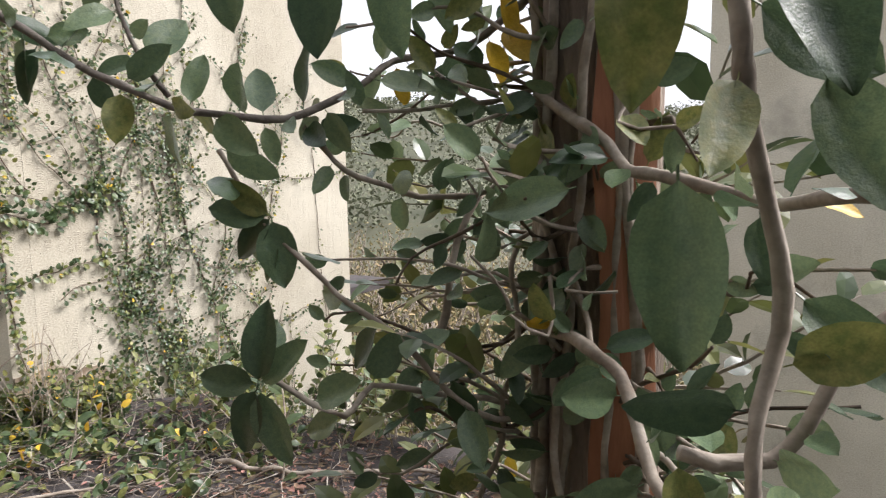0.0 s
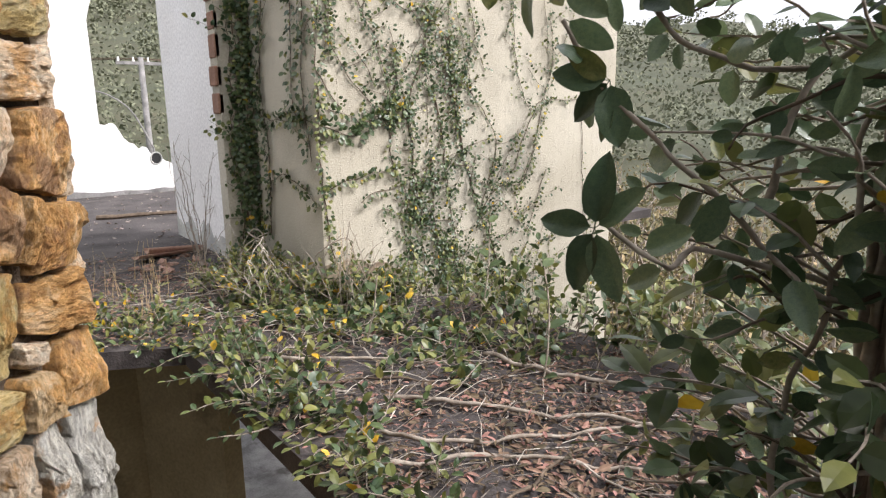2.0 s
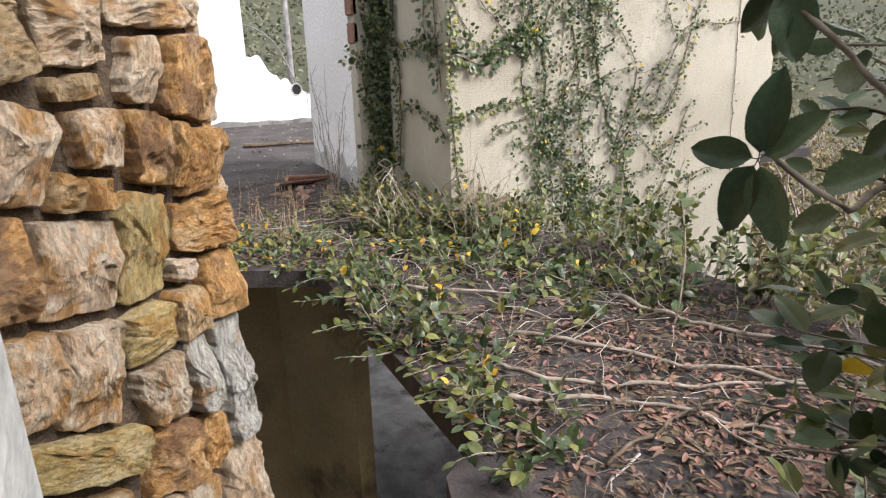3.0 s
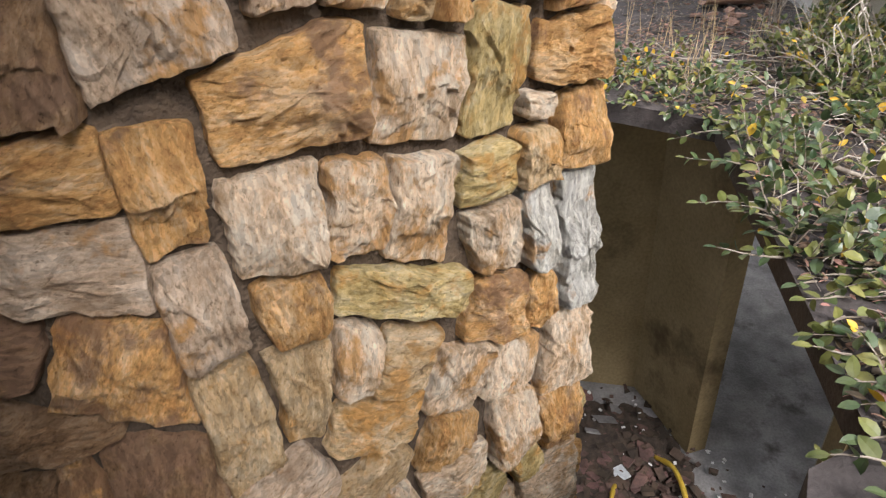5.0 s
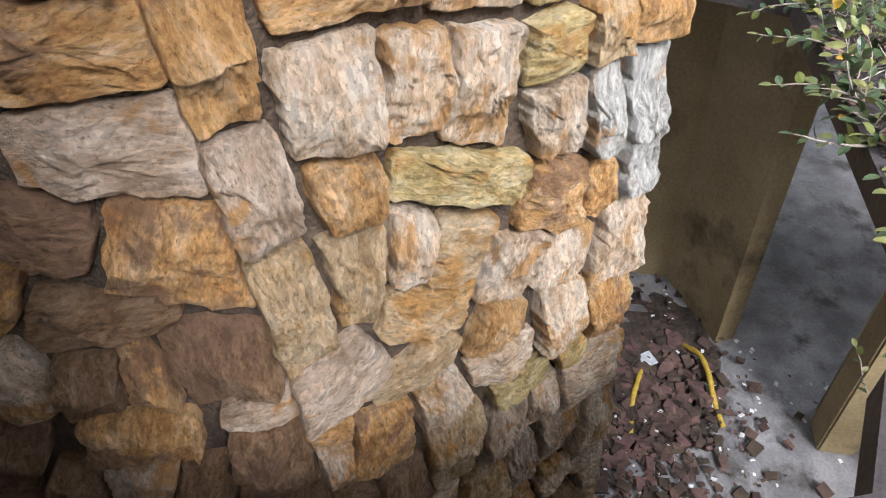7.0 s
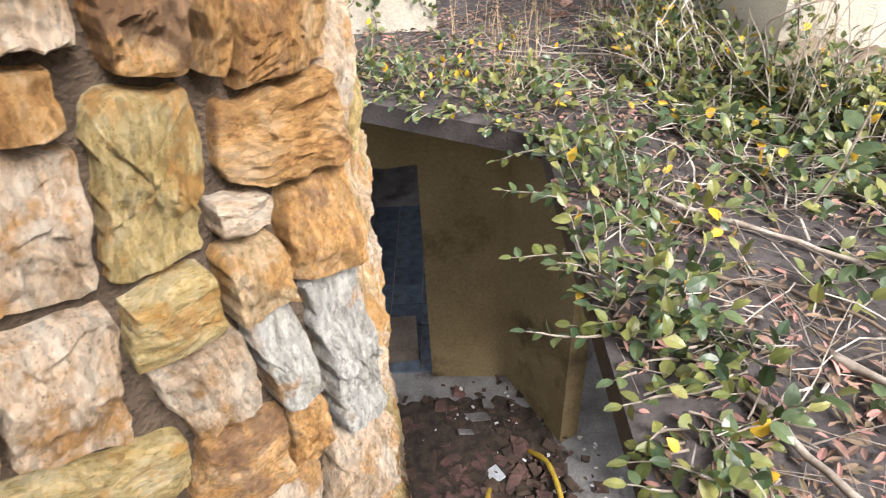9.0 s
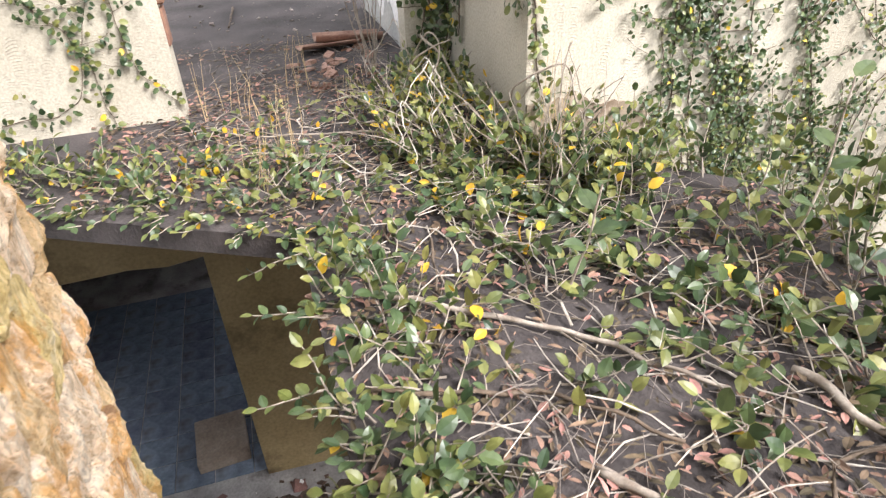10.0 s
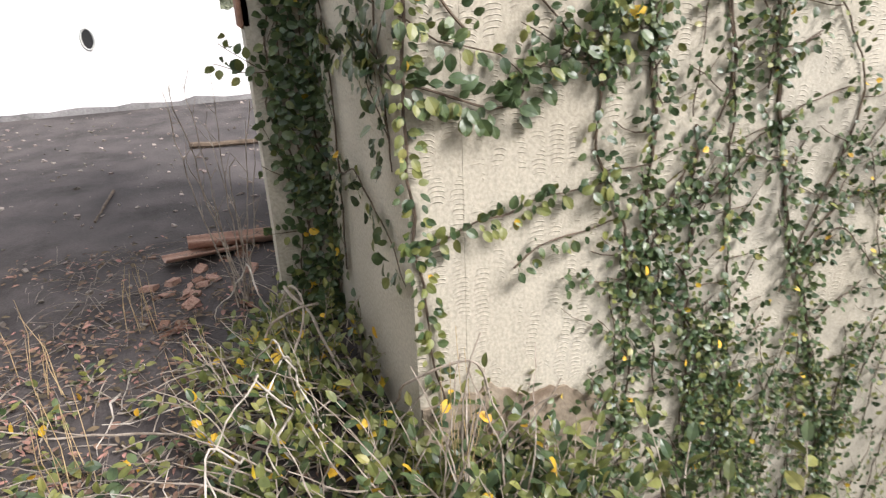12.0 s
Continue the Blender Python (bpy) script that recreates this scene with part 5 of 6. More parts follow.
# leaves of the vine that wraps the trunk
for _ in range(110):
    a, z = rng.uniform(-2.9, -1.4), rng.uniform(0.35, 1.7)
    out = Vector((math.cos(a), math.sin(a), 0))
    put_leaf(TREE + out * 0.095 + Vector((0, 0, z)), out * 0.5 + Vector((rng.uniform(-0.8, 0.8), 0, rng.uniform(-0.9, 0.4))), out + rv(rng, 0.5), rng.uniform(0.035, 0.065))
for k in range(9):
    a = -3.0 + 0.3 * k
    line = smooth_line([TREE + Vector((0.088 * math.cos(a + 0.35 * math.sin(2.2 * z + k)), 0.088 * math.sin(a + 0.35 * math.sin(2.2 * z + k)), z)) for z in (0.0, 0.4, 0.8, 1.2, 1.6, 2.0)], 0.05, 0.01, k)
    bm = bmesh.new()
    tube(bm, [p - TREE for p in line], 0.006 + 0.002 * (k % 4), 0.005, 7)
    part("branch", bm, M_STEM, tree, smooth=True)
# leaf whorl on the lowest twig, and the broad leaves nearest the way
for way, size in (((0.1, 0.0, 1.0), 0.088), ((0.6, 0.25, 0.55), 0.075), ((-0.9, -0.2, 0.05), 0.075), ((-0.35, -0.1, -0.9), 0.09), ((0.35, 0.1, -1.0), 0.092)):
    put_leaf((3.27, -1.29, 1.07), way, TO_EYE + rv(rng, 0.25), size)
for way, size in (((-0.8, -0.3, 0.1), 0.075), ((0.2, 0.0, -0.9), 0.085), ((-0.5, -0.1, -0.55), 0.07), ((-0.6, -0.3, 0.5), 0.07)):
    put_leaf((3.22, -1.21, 1.24), way, TO_EYE + rv(rng, 0.25), size)
for at, way, size in (((3.70, -1.41, 1.285), (0.05, -0.1, -1), 0.105), ((3.685, -1.42, 1.41), (-0.05, -0.05, -1), 0.10), ((3.76, -1.39, 1.33), (0.45, 0, -0.9), 0.08), ((3.745, -1.39, 1.40), (0.3, 0, -0.9), 0.09),
                      ((3.75, -1.40, 1.185), (0.6, 0, 0.25), 0.055), ((3.57, -1.17, 1.27), (-0.9, 0.1, -0.25), 0.10), ((3.32, -1.35, 1.49), (0.1, 0, -1), 0.085), ((3.38, -1.30, 1.48), (0.0, 0, -1), 0.095), ((3.42, -1.26, 1.48), (0.15, 0, -1), 0.09)):
    put_leaf(at, way, TO_EYE + rv(rng, 0.3), size)
# thinner foliage round the trunk
sh = Shrub("fig_shrub", (3.45, -0.85, 0), "dense dark fig foliage climbing round a tree trunk")
for _ in range(115):
    a, z = rng.uniform(0, 2 * math.pi), rng.uniform(0.02, 1.35)
    r = rng.uniform(0.08, 0.16)
    at = (3.50 + r * math.cos(a) - 0.02, -0.90 + r * math.sin(a), z)
    sh.sprig(rng, at, (math.cos(a), math.sin(a), rng.uniform(-0.2, 0.9)), rng.uniform(0.10, 0.28), 0.055, 0.42, 0.03, gap=0.028)
for _ in range(60):
    x, y = rng.uniform(2.95, 3.9), rng.uniform(-0.75, 0.3)
    sh.sprig(rng, (x, y, 0.005), (rng.uniform(-0.4, 0.4), rng.uniform(-0.5, 0.4), 1), rng.uniform(0.25, 0.6), 0.055, 0.35, 0.04, gap=0.03)
sh.finish()

# ---- things on the slab beyond the doorway ----
def roof_tile():
    bm = bmesh.new()
    ring = []
    for y in (-0.23, 0.23):
        r = 0.075 + 0.012 * (y > 0)
        ring.append([[bm.verts.new(((r + d) * math.cos(a), y, (r + d) * math.sin(a))) for a in (math.pi * k / 12 for k in range(13))] for d in (0, 0.013)])
    (a0, a1), (b0, b1) = ring
    for k in range(12):
        bm.faces.new((a1[k], a1[k + 1], b1[k + 1], b1[k]))
        bm.faces.new((a0[k + 1], a0[k], b0[k], b0[k + 1]))
        bm.faces.new((a0[k], a0[k + 1], a1[k + 1], a1[k]))
        bm.faces.new((b0[k + 1], b0[k], b1[k], b1[k + 1]))
    for k in (0, 12):
        bm.faces.new((a0[k], a1[k], b1[k], b0[k]))
    bmesh.ops.recalc_face_normals(bm, faces=bm.faces)
    return bm


tile = tagged(part("roof_tile", roof_tile(), M_TILE_CLAY, smooth=True, matrix=pose(-2.12, -0.41, 0.07, 4, 172, 3) @ Matrix.Diagonal((1, 1, 0.62, 1))), "reddish clay roof tile lying on dirt beside a wall", "roof tile")
copy_thing(tile, pose(-2.0, -0.56, 0.05, 2, 168, 12) @ Matrix.Diagonal((1, 0.9, 0.55, 1)))


def chunk(bm, at, size, rng, flat=0.45):
    """A broken lump with sharp faces."""
    m = Matrix.Translation(at) @ Euler((rng.uniform(-0.4, 0.4), rng.uniform(-0.4, 0.4), rng.uniform(0, 6))).to_matrix().to_4x4() @ Matrix.Diagonal((size, size * rng.uniform(0.5, 0.9), size * flat * rng.uniform(0.5, 1.2), 1))
    for v in bmesh.ops.create_cube(bm, size=1)["verts"]:
        v.co = m @ (v.co + rv(rng, 0.18))


rng = random.Random(31)
frag = []
for k in range(6):
    bm = bmesh.new()
    chunk(bm, Vector(), 1.0, rng)
    me = bpy.data.meshes.new("brick_fragment")
    bm.to_mesh(me)
    bm.free()
    me.materials.append(M_BRICK if k < 2 else M_TILE_CLAY)
    frag.append(me)
for _ in range(30):
    x, y = rng.gauss(-1.55, 0.25), rng.gauss(-0.62, 0.2)
    if y > -0.32 or x > -1.1:
        continue
    s = rng.uniform(0.025, 0.08)
    ob = new("brick_fragment", rng.choice(frag))
    ob.matrix_world = Matrix.Translation((x, y, s * 0.16)) @ Matrix.Rotation(rng.uniform(0, 6), 4, "Z") @ Matrix.Diagonal((s, s, s, 1))
    tagged(ob, "broken red brick fragment on the dark slab", "brick", "brick fragments by the doorway")
bm = bmesh.new()
for _ in range(1000):
    x, y = rng.uniform(-7.2, -1.25), rng.uniform(-3.5, 1.5)
    if -3.2 < x < -1.15 and y > -0.13:
        continue
    chunk(bm, Vector((x, y, 0.006)), 0.006 + 0.03 * rng.random() ** 2, rng)
tagged(part("debris", bm, material("pale_debris", [(0.12, 0.095, 0.08), (0.32, 0.28, 0.24)], 3, 0.9, 0.3, 40, per_island=0.5)), "small plaster and stone crumbs on the dark slab", "debris", kind="stuff")
for a, b, r in (((-4.75, -0.6, 0.03), (-4.5, 0.35, 0.035), 0.03), ((-3.6, -1.15, 0.012), (-2.9, -1.2, 0.012), 0.010)):
    bm = bmesh.new()
    tube(bm, smooth_line([Vector(), (Vector(b) - Vector(a)) * 0.5 + Vector((0.02, 0, 0.004)), Vector(b) - Vector(a)], 0.1, 0.01), r, r * 0.8, 7)
    tagged(part("wooden_stick", bm, M_STEM_DARK, matrix=Matrix.Translation(a)), "dark weathered wooden stick on the slab", "stick")
# bare bushlet in front of the white wall
bm = bmesh.new()
for k in range(9):
    a = rng.uniform(0, 6.3)
    base = Vector((rng.uniform(-0.05, 0.05), rng.uniform(-0.05, 0.05), 0))
    top = base + Vector((0.16 * math.cos(a), 0.16 * math.sin(a), rng.uniform(0.5, 1.05)))
    line = smooth_line([base, base.lerp(top, 0.5) + rv(rng, 0.03), top], 0.06, 0.02)
    tube(bm, line, 0.005, 0.002, 4)
    for p in line[3::2]:
        tube(bm, [p, p + rv(rng, 0.07) + Vector((0, 0, 0.05))], 0.002, 0.001, 4)
tagged(part("bare_bush", bm, M_STEM, matrix=Matrix.Translation((-1.35, -0.42, 0))), "thin leafless bush beside a white wall", "bush")
# drain holes in the far wall: a rim round a flat disc painted black
for y, z, w, h in ((0.75, 0.55, 0.085, 0.095), (-1.55, 0.85, 0.07, 0.12)):
    drain = empty("drain_hole", (-7.3, y, z), label="dark round drain hole in a white wall", category="drain")
    bm = bmesh.new()
    tube(bm, [(0.004, w * math.cos(a), h * math.sin(a)) for a in (2 * math.pi * k / 20 for k in range(21))], 0.012, 0.012, 6)
    part("rim", bm, M_FADED, drain)
    # black disc on the wall face paints the shade inside the hole
    bm = bmesh.new()
    bmesh.ops.create_circle(bm, cap_ends=True, segments=20, radius=1, matrix=Matrix.Translation((0.006, 0, 0)) @ Matrix.Diagonal((1, w, h, 1)) @ Matrix.Rotation(radians(90), 4, "Y"))
    part("opening", bm, material("painted_hole_dark", [(0.012, 0.012, 0.012), (0.02, 0.02, 0.02)], 4, 0.9, 0), drain)
# tide mark of dirt along the walls' feet
bm = bmesh.new()
curtain(bm, [-6 + 11 * i / 60 for i in range(61)], lambda u: 0, lambda u: 0.07 + 0.03 * wob(u, 1, 0, 3) + 0.05 * wob(u, 1, 0, 17), lambda u, d, z: (-7.296 + d, u, z), 0.02)
tagged(part("baseboard", bm, M_CONCRETE), "dirty grey strip along a white wall's foot", "skirting", kind="structure")
bm = bmesh.new()
curtain(bm, [-3.1 + 1.9 * i / 30 for i in range(31)], lambda u: 0, lambda u: 0.18 + 0.14 * wob(u, 5, 0, 4) + 0.08 * wob(u, 5, 0, 17), lambda u, d, z: (u, -0.104 + d * 0.1, z), 0.03)
tagged(part("trim", bm, M_FADED), "bare grey patch along a white wall's foot", "stain", kind="structure")

# hollow bricks bared on the broken door jamb
bm = bmesh.new()
curtain(bm, [0.004 + 0.62 * i / 50 for i in range(51)], lambda u: -0.2, lambda u: 0.22 + 0.5 * min(u, 0.2) - 0.35 * u + 0.14 * wob(u, 2, 0, 5) + 0.02 * wob(u, 2, 0, 30), lambda u, d, z: (0.001 + d, u, z), 0.009)
tagged(part("trim", bm, material("bare_mud_render", [(0.25, 0.20, 0.14), (0.38, 0.32, 0.24)], 5, 0.95, 0.4, 60, (0.17, 0.125, 0.085), 4, 0.52)), "brown mud-stained patch at a plaster wall's foot", "stain", kind="structure")
for k in range(6, 11):
    z = 0.02 + 0.2 * k
    bm2 = bmesh.new()
    box(bm2, -0.07, 0.07, -0.008 - 0.02 * rng.random(), 0.03, 0.0, 0.12 + 0.07 * rng.random())
    bmesh.ops.bevel(bm2, geom=bm2.edges[:], offset=0.008, segments=1, affect="EDGES")
    b = part("brick", bm2, M_BRICK, bpy.data.objects["wall_stub"])
    b.location = (-1.12, -0.25, z)
    if k in (6, 7):
        bm2 = bmesh.new()
        box(bm2, -0.065, 0.065, -0.03, 0.008 + 0.025 * rng.random(), 0.0, 0.12 + 0.07 * rng.random())
        bmesh.ops.bevel(bm2, geom=bm2.edges[:], offset=0.008, segments=1, affect="EDGES")
        b = part("brick", bm2, M_BRICK, bpy.data.objects["wall_doorway"])
        b.location = (-1.12, -1.45, z - 0.85)

# ---- the lower storey ----
M_TILE_BLUE = material("dusty_blue_tile", [(0.11, 0.14, 0.19), (0.20, 0.24, 0.30)], 4, 0.25, 0.1, 40, (0.08, 0.075, 0.07), 2.5, 0.55, per_object=0.15)
M_HOSE = material("yellow_hose_plastic", [(0.50, 0.33, 0.03), (0.62, 0.43, 0.06)], 20, 0.5, 0.1, 60)
M_CARD = material("damp_cardboard", [(0.22, 0.17, 0.13), (0.30, 0.25, 0.20)], 6, 0.9, 0.2, 40)
M_WHITE_TILE = material("white_glazed_tile", [(0.62, 0.66, 0.68), (0.72, 0.75, 0.76)], 6, 0.3, 0.05, 30)
M_DARK_BRICK = material("dirty_brick_rubble", [(0.065, 0.045, 0.035), (0.15, 0.095, 0.07)], 6, 0.95, 0.5, 60, per_island=0.5)
floor_low = bpy.data.objects["floor_lower"]
me = None
for i in range(9):
    for j in range(7):
        if me is None:
            bm = bmesh.new()
            box(bm, -0.162, 0.162, -0.162, 0.162, 0, 0.012)
            bmesh.ops.bevel(bm, geom=bm.edges[:], offset=0.003, segments=1, affect="EDGES")
            ob = part("tile", bm, M_TILE_BLUE, floor_low, "dusty blue glazed floor tile")
            me = ob.data
        else:
            ob = new("tile", me)
            ob.parent = floor_low
        ob.location = (-1.72 - 0.333 * i, -1.6 - 0.333 * j, PIT_Z)
bm = bmesh.new()
DOOR_TOP = -1.13
curtain(bm, [-4.5 + 2.849 * i / 12 for i in range(13)], lambda u: DOOR_TOP + 0.03 * wob(u, 2, 0, 5), lambda u: -0.101, lambda u, d, z: (-1.5 - d, u, z), 0.15)
box(bm, -1.65, -1.5, -6, -4.5, PIT_Z, -0.101)
tagged(part("wall_lower_lintel", bm, M_YELLOW), "stained yellow wall above a dark doorway", "wall", kind="structure")
bm = bmesh.new()
box(bm, -0.02, 0.24, 0.08, 0.34, PIT_Z, -0.101)
bmesh.ops.bevel(bm, geom=bm.edges[:], offset=0.015, segments=2, affect="EDGES")
tagged(part("pillar", bm, M_YELLOW), "dirty yellow painted pillar under the slab", "pillar", kind="structure")
bm = bmesh.new()
box(bm, -0.26, 0.26, -0.22, 0.22, 0, 0.13)
bmesh.ops.bevel(bm, geom=bm.edges[:], offset=0.006, segments=2, affect="EDGES")
bx = tagged(part("cardboard_box", bm, M_CARD, matrix=pose(-1.95, -2.02, PIT_Z + 0.012, 0, 0, 4)), "flattened damp cardboard box on blue tiles", "box")
for line, nm in (([(-0.34, -1.16, 0.02), (-0.1, -1.22, 0.10), (0.12, -1.26, 0.05), (0.36, -1.26, 0.02)], 1), ([(-0.62, -0.84, 0.02), (-0.45, -0.72, 0.11), (-0.22, -0.66, 0.12), (0.0, -0.62, 0.05), (0.16, -0.57, 0.015)], 2)):
    o = Vector(line[0]) + Vector((0, 0, PIT_Z))
    bm = bmesh.new()
    tube(bm, smooth_line([Vector(p) - Vector(line[0]) for p in line], 0.04, 0.008), 0.021, 0.021, 10)
    tagged(part("yellow_hose", bm, M_HOSE, smooth=True, matrix=Matrix.Translation(o)), "piece of yellow corrugated hose on rubble", "hose", "pieces of yellow hose")
bm = bmesh.new()
box(bm, -0.075, 0.075, -0.075, 0.075, 0, 0.010)
bmesh.ops.bevel(bm, geom=bm.edges[:], offset=0.003, segments=2, affect="EDGES")
tagged(part("wall_tile", bm, M_WHITE_TILE, matrix=pose(-0.36, -1.15, PIT_Z + 0.06, 8, -6, 30)), "loose white square tile on brick rubble", "tile")
bm = bmesh.new()
rows = [[bm.verts.new((x, y, PIT_Z - 0.03 + 0.10 * max(0, 1 - ((x + 0.35) / 1.05) ** 2) * max(0, 1 - ((y + 1.5) / 1.15) ** 2) + 0.02 * wob(x, y, 3, 8))) for x in (-1.45 + 2.3 * i / 40 for i in range(41))] for y in (-2.65 + 2.3 * j / 40 for j in range(41))]
for a, b in zip(rows, rows[1:]):
    for k in range(40):
        bm.faces.new((a[k], a[k + 1], b[k + 1], b[k]))
tagged(part("dirt_heap", bm, material("dark_damp_dirt", [(0.045, 0.033, 0.025), (0.10, 0.075, 0.055)], 12, 0.95, 0.8, 70, bump_scale=0.02), smooth=True), "dark damp dirt spread over the lower floor", "dirt", kind="stuff")
bm = bmesh.new()
for _ in range(1500):
    x, y = rng.gauss(0.2, 0.75), rng.gauss(-1.3, 0.45)
    if x < -1.45 or y > -0.45 and x < -0.6:
        continue
    chunk(bm, Vector((x, y, PIT_Z + 0.02 + 0.05 * max(0, 1 - abs(x + 0.2)))), 0.02 + 0.10 * rng.random() ** 2.5, rng, 0.35)
tagged(part("rubble", bm, M_DARK_BRICK), "dark broken brick rubble covering the lower floor", "rubble", kind="stuff")
bm = bmesh.new()
for _ in range(150):
    x, y = rng.gauss(-0.2, 0.9), rng.gauss(-0.9, 0.6)
    if x < -1.4 or y > -0.9 and x < -0.75:
        continue
    chunk(bm, Vector((x, y, PIT_Z + 0.05)), rng.uniform(0.01, 0.04), rng, 0.25)
tagged(part("plaster_scraps", bm, M_WHITE), "white plaster and paper scraps on the rubble", "debris", kind="stuff")
for s, at in ((0.16, (-0.95, -1.25)), (0.11, (-1.1, -1.15)), (0.12, (-0.8, -1.35))):
    bm = bmesh.new()
    chunk(bm, Vector(), s, rng, 0.12)
    tagged(part("plaster_piece", bm, M_CONCRETE, matrix=Matrix.Translation((*at, PIT_Z + 0.06))), "flat grey piece of fallen plaster", "plaster", "fallen plaster pieces")

# ---- beyond the walls ----
rng = random.Random(77)
bm = bmesh.new()
curtain(bm, [2.95 + 4.5 * i / 20 for i in range(21)], lambda u: PIT_Z, lambda u: 3.3 + 0.1 * wob(u, 4, 0, 2), lambda u, d, z: (u, 4.5 + d, z), 0.16)
tagged(part("wall_side", bm, M_PLASTER), "weathered cream wall across the yard", "wall", kind="structure")
M_SCRUB = material("dry_scrub_leaf", [(0.13, 0.12, 0.050), (0.27, 0.22, 0.10)], 4, 0.8, 0.1, 20, per_island=0.5)
M_WOODS = material("hill_woods", [(0.135, 0.145, 0.092), (0.17, 0.18, 0.115)], 0.1, 0.9, 0.1, 3, per_island=0.15)


def scrub(x, y, tall, n, leafy, leaf):
    z = terrain(x, y)
    bush = empty("scrub_bush", (x, y, z), label="dry grey-green scrub bush with thin branches", category="bush")
    tagged(bush, group="scrub bushes in the yard")
    bm, lv = bmesh.new(), Leaves()
    for _ in range(n):
        a = rng.uniform(0, 6.3)
        top = Vector((math.cos(a) * rng.uniform(0.1, 0.6), math.sin(a) * rng.uniform(0.1, 0.6), rng.uniform(0.5, 1.05))) * tall
        line = smooth_line([Vector(), top * 0.5 + rv(rng, 0.1 * tall), top], tall / 8, 0.05 * tall, a)
        tube(bm, line, 0.014 * tall, 0.004 * tall, 4)
        for p in line[2:]:
            for _ in range(leafy):
                q = p + rv(rng, 0.13 * tall)
                lv.add(q, rv(rng), rv(rng) + Vector((0, 0, 0.5)), leaf * rng.uniform(0.6, 1.3), 0.8)
    tagged(part("stem", bm, M_STEM, bush), kind="stuff")
    hang("foliage", lv.mesh("foliage", M_SCRUB), bush, kind="stuff")


for _ in range(64):
    d = rng.uniform(5, 22)
    a = radians(rng.uniform(96, 150))
    x, y = 3.7 + d * math.cos(a), -1.8 + d * math.sin(a)
    if y < 3.4 or x < 0.2 and y < 3.4 or x > 2.6 and y > 4.0:
        continue
    scrub(x, y, rng.uniform(1.3, 2.6), 16, 6, 0.11)
for _ in range(34):
    d, a = rng.uniform(7, 30), radians(rng.uniform(112, 132))
    x, y = 3.7 + d * math.cos(a), -1.8 + d * math.sin(a)
    if y > 3.5:
        scrub(x, y, rng.uniform(1.6, 3.0), 14, 5, 0.13)
scrub(0.6, 4.2, 1.9, 16, 5, 0.07)
scrub(-0.6, 4.8, 2.0, 16, 5, 0.07)
woods = Leaves()
for _ in range(1250):
    d = 42 + 230 * rng.random() ** 1.4
    a = radians(rng.uniform(85, 205))
    x, y = d * math.cos(a), d * math.sin(a)
    z, tall = terrain(x, y), rng.uniform(2.5, 6)
    for _ in range(64):
        q = Vector((x, y, z)) + Vector((rng.gauss(0, 0.33), rng.gauss(0, 0.33), rng.uniform(0.1, 1.0))) * tall
        woods.add(q, rv(rng), rv(rng) + Vector((0, 0, 0.6)), max(0.36, min(0.9, d * 0.0055)) * rng.uniform(0.6, 1.2), 1.3)
tagged(new("woods", woods.mesh("woods", M_WOODS)), "dark scrubby woods covering the far hillside", "woods", kind="stuff")
straw = bmesh.new()
for _ in range(1500):
    d, a = rng.uniform(4.8, 15), radians(rng.uniform(96, 142))
    x, y = 3.7 + d * math.cos(a), -1.8 + d * math.sin(a)
    if y < 3.2:
        continue
    z = terrain(x, y)
    tube(straw, [(x, y, z), (x + rng.uniform(-0.2, 0.2), y + rng.uniform(-0.2, 0.2), z + rng.uniform(0.2, 0.7))], 0.006, 0.002, 3)
tagged(part("yard_grass", straw, M_STRAW), "tall dry straw-coloured grass in the yard", "grass", kind="stuff")


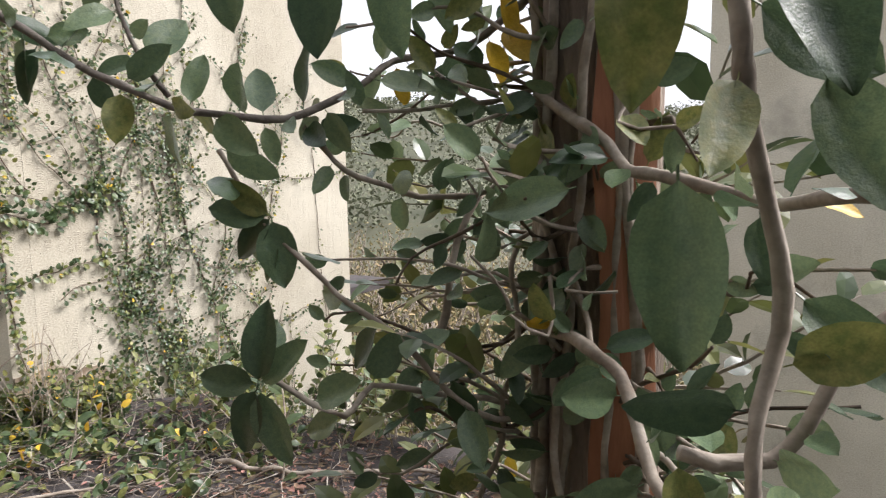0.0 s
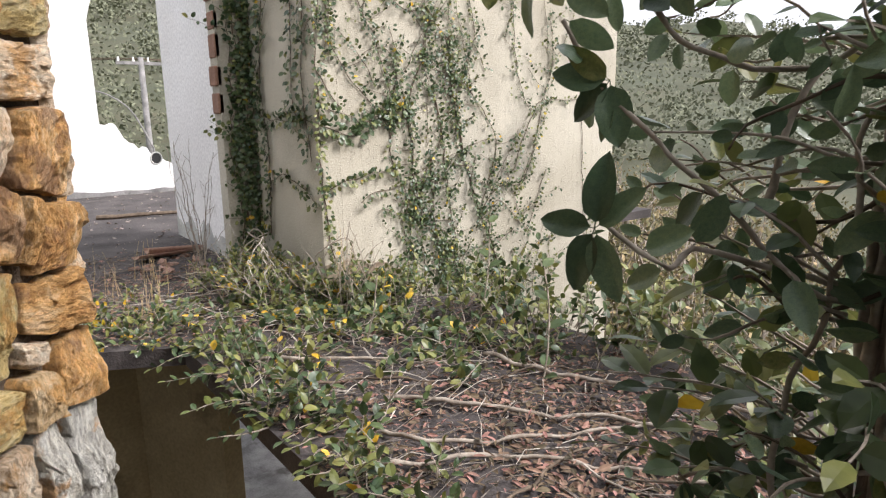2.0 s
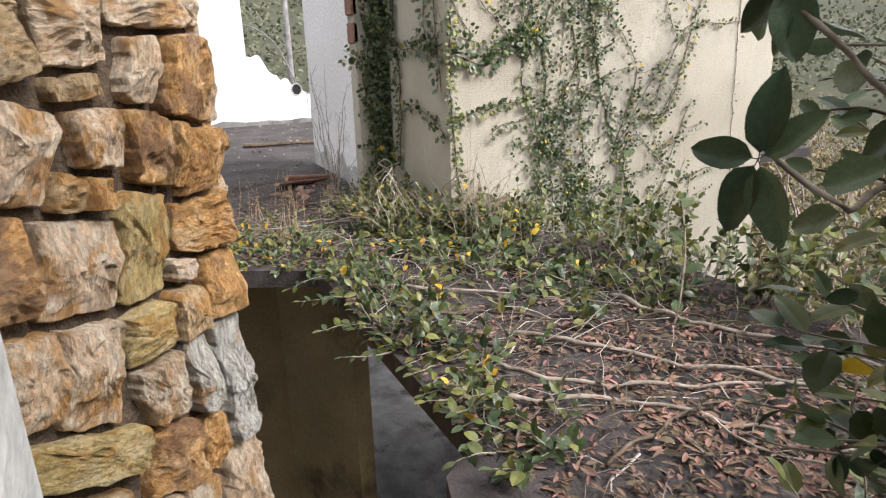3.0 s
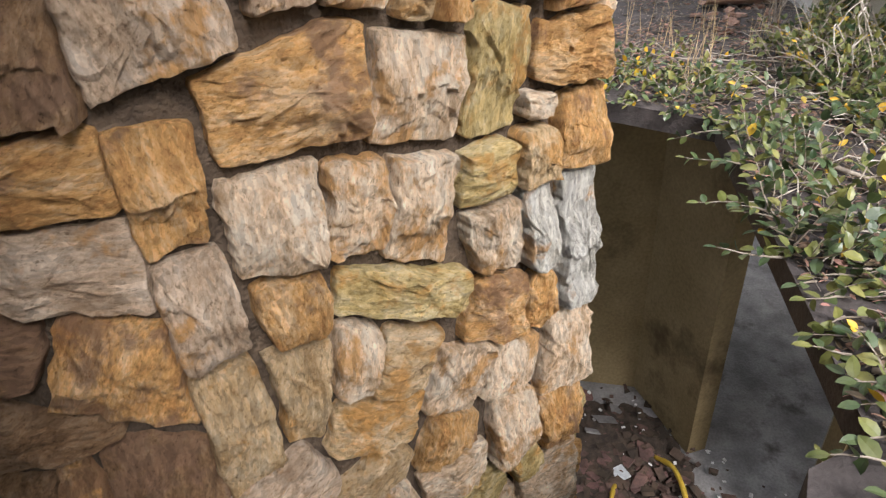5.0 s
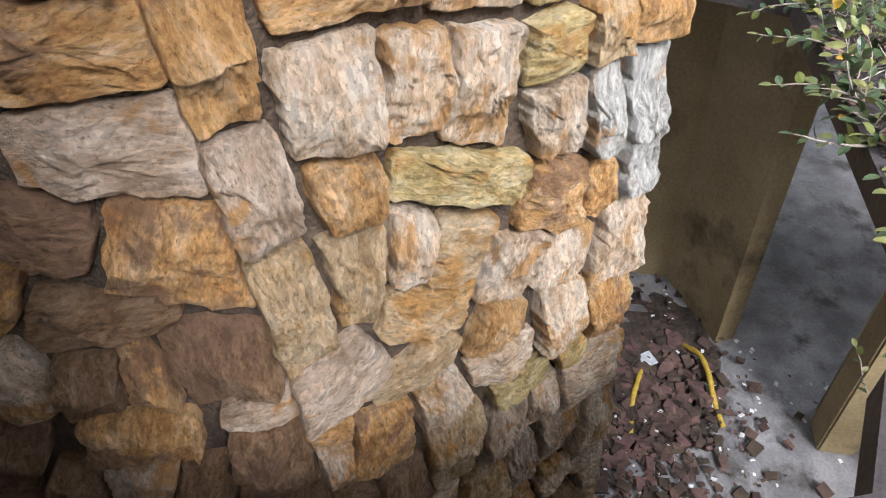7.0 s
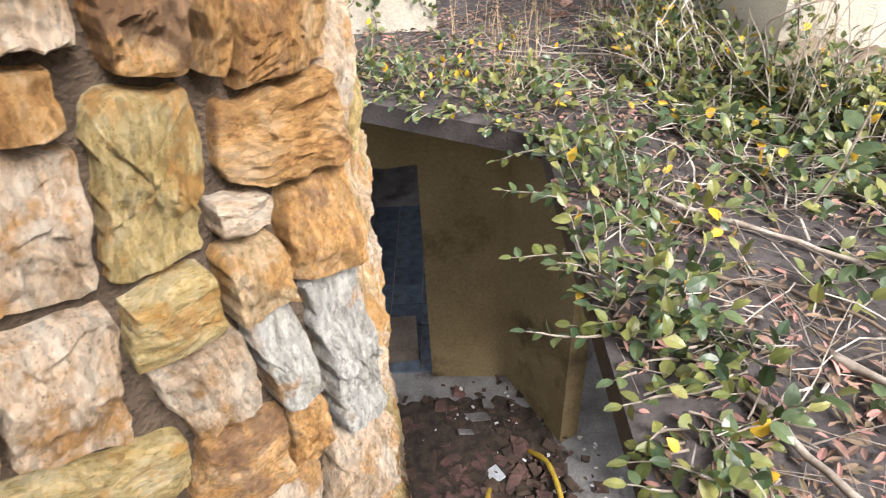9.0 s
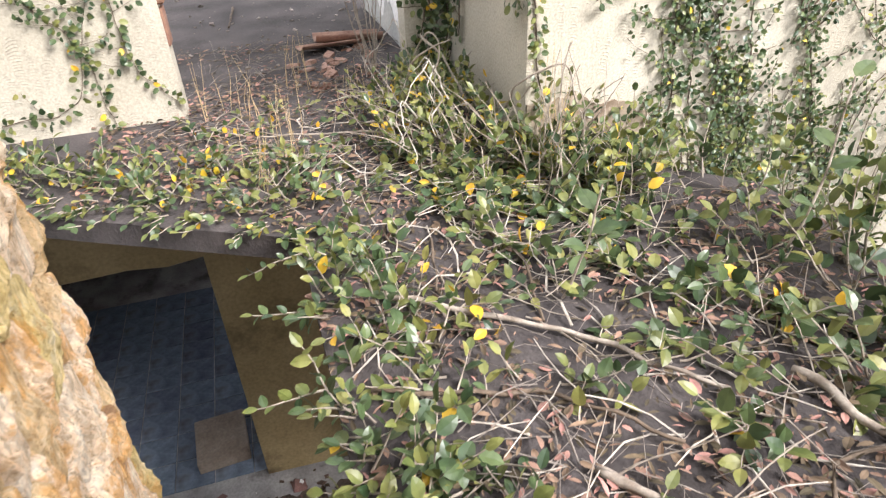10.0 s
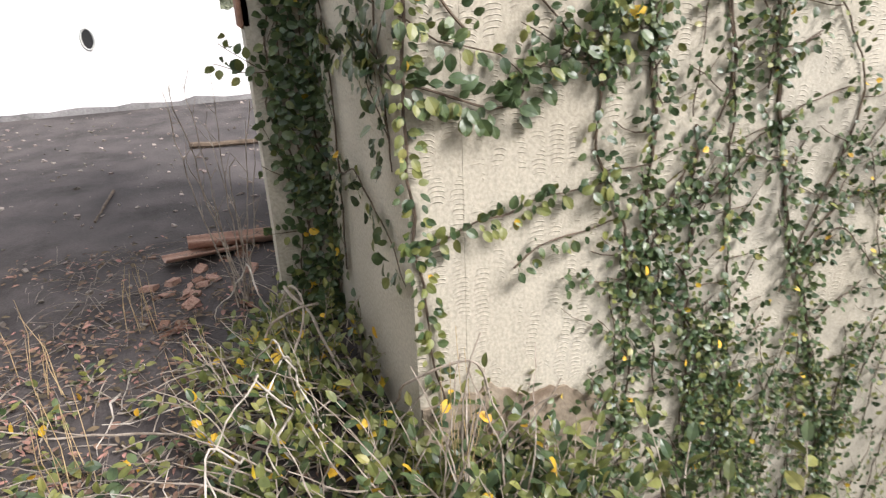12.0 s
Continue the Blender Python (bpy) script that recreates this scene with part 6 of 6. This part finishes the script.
def utility_pole(x, y, top, arm):
    z = terrain(x, y)
    pole = empty("utility_pole", (x, y, z), label="grey concrete utility pole with a crossarm", category="utility pole")
    bm = bmesh.new()
    tube(bm, [(0, 0, -0.3), (0, 0, top - z)], 0.19, 0.12, 10)
    part("post", bm, M_CONCRETE, pole, smooth=True)
    bm = bmesh.new()
    box(bm, -0.07, 0.07, -arm, arm, top - z - 0.35, top - z - 0.2)
    part("crossarm", bm, M_CONCRETE, pole)
    for s in (-0.9, -0.3, 0.3, 0.9):
        bm = bmesh.new()
        bmesh.ops.create_cone(bm, segments=8, radius1=0.06, radius2=0.04, depth=0.2, cap_ends=True, matrix=Matrix.Translation((0, s * arm, top - z - 0.1)))
        part("insulator", bm, M_WHITE, pole)
    return pole


utility_pole(-30, 5.9, 4.0, 1.1)
bm = bmesh.new()
for s in (-0.9, -0.3, 0.3, 0.9):
    tube(bm, smooth_line([(-30, 5.9 + s, 3.95), (-31, -8, 3.4), (-32, -22, 4.3)], 2), 0.015, 0.015, 4)
    tube(bm, smooth_line([(-30, 5.9 + s, 3.95), (-29.5, 20, 3.4), (-29, 34, 4.3)], 2), 0.015, 0.015, 4)
tagged(part("power_lines", bm, M_STEM_DARK), "thin dark overhead power lines", "cables", kind="stuff")
lamp = empty("street_lamp", (-28, 3.2, terrain(-28, 3.2)), label="grey street lamp with a curved arm", category="street lamp")
bm = bmesh.new()
tz = 2.4 - terrain(-28, 3.2)
tube(bm, smooth_line([(0, 2.4, tz - 2.6), (0, 1.6, tz - 0.9), (0, 0.6, tz - 0.15), (0, -0.2, tz)], 0.3), 0.05, 0.04, 6)
tube(bm, [(0, 2.4, 0), (0, 2.4, tz - 2.6)], 0.07, 0.05, 6)
part("arm", bm, M_CONCRETE, lamp)
bm = bmesh.new()
bmesh.ops.create_uvsphere(bm, u_segments=10, v_segments=6, radius=1, matrix=Matrix.Translation((0, -0.5, tz)) @ Matrix.Diagonal((0.14, 0.36, 0.1, 1)))
part("lamp_head", bm, M_WHITE, lamp, smooth=True)
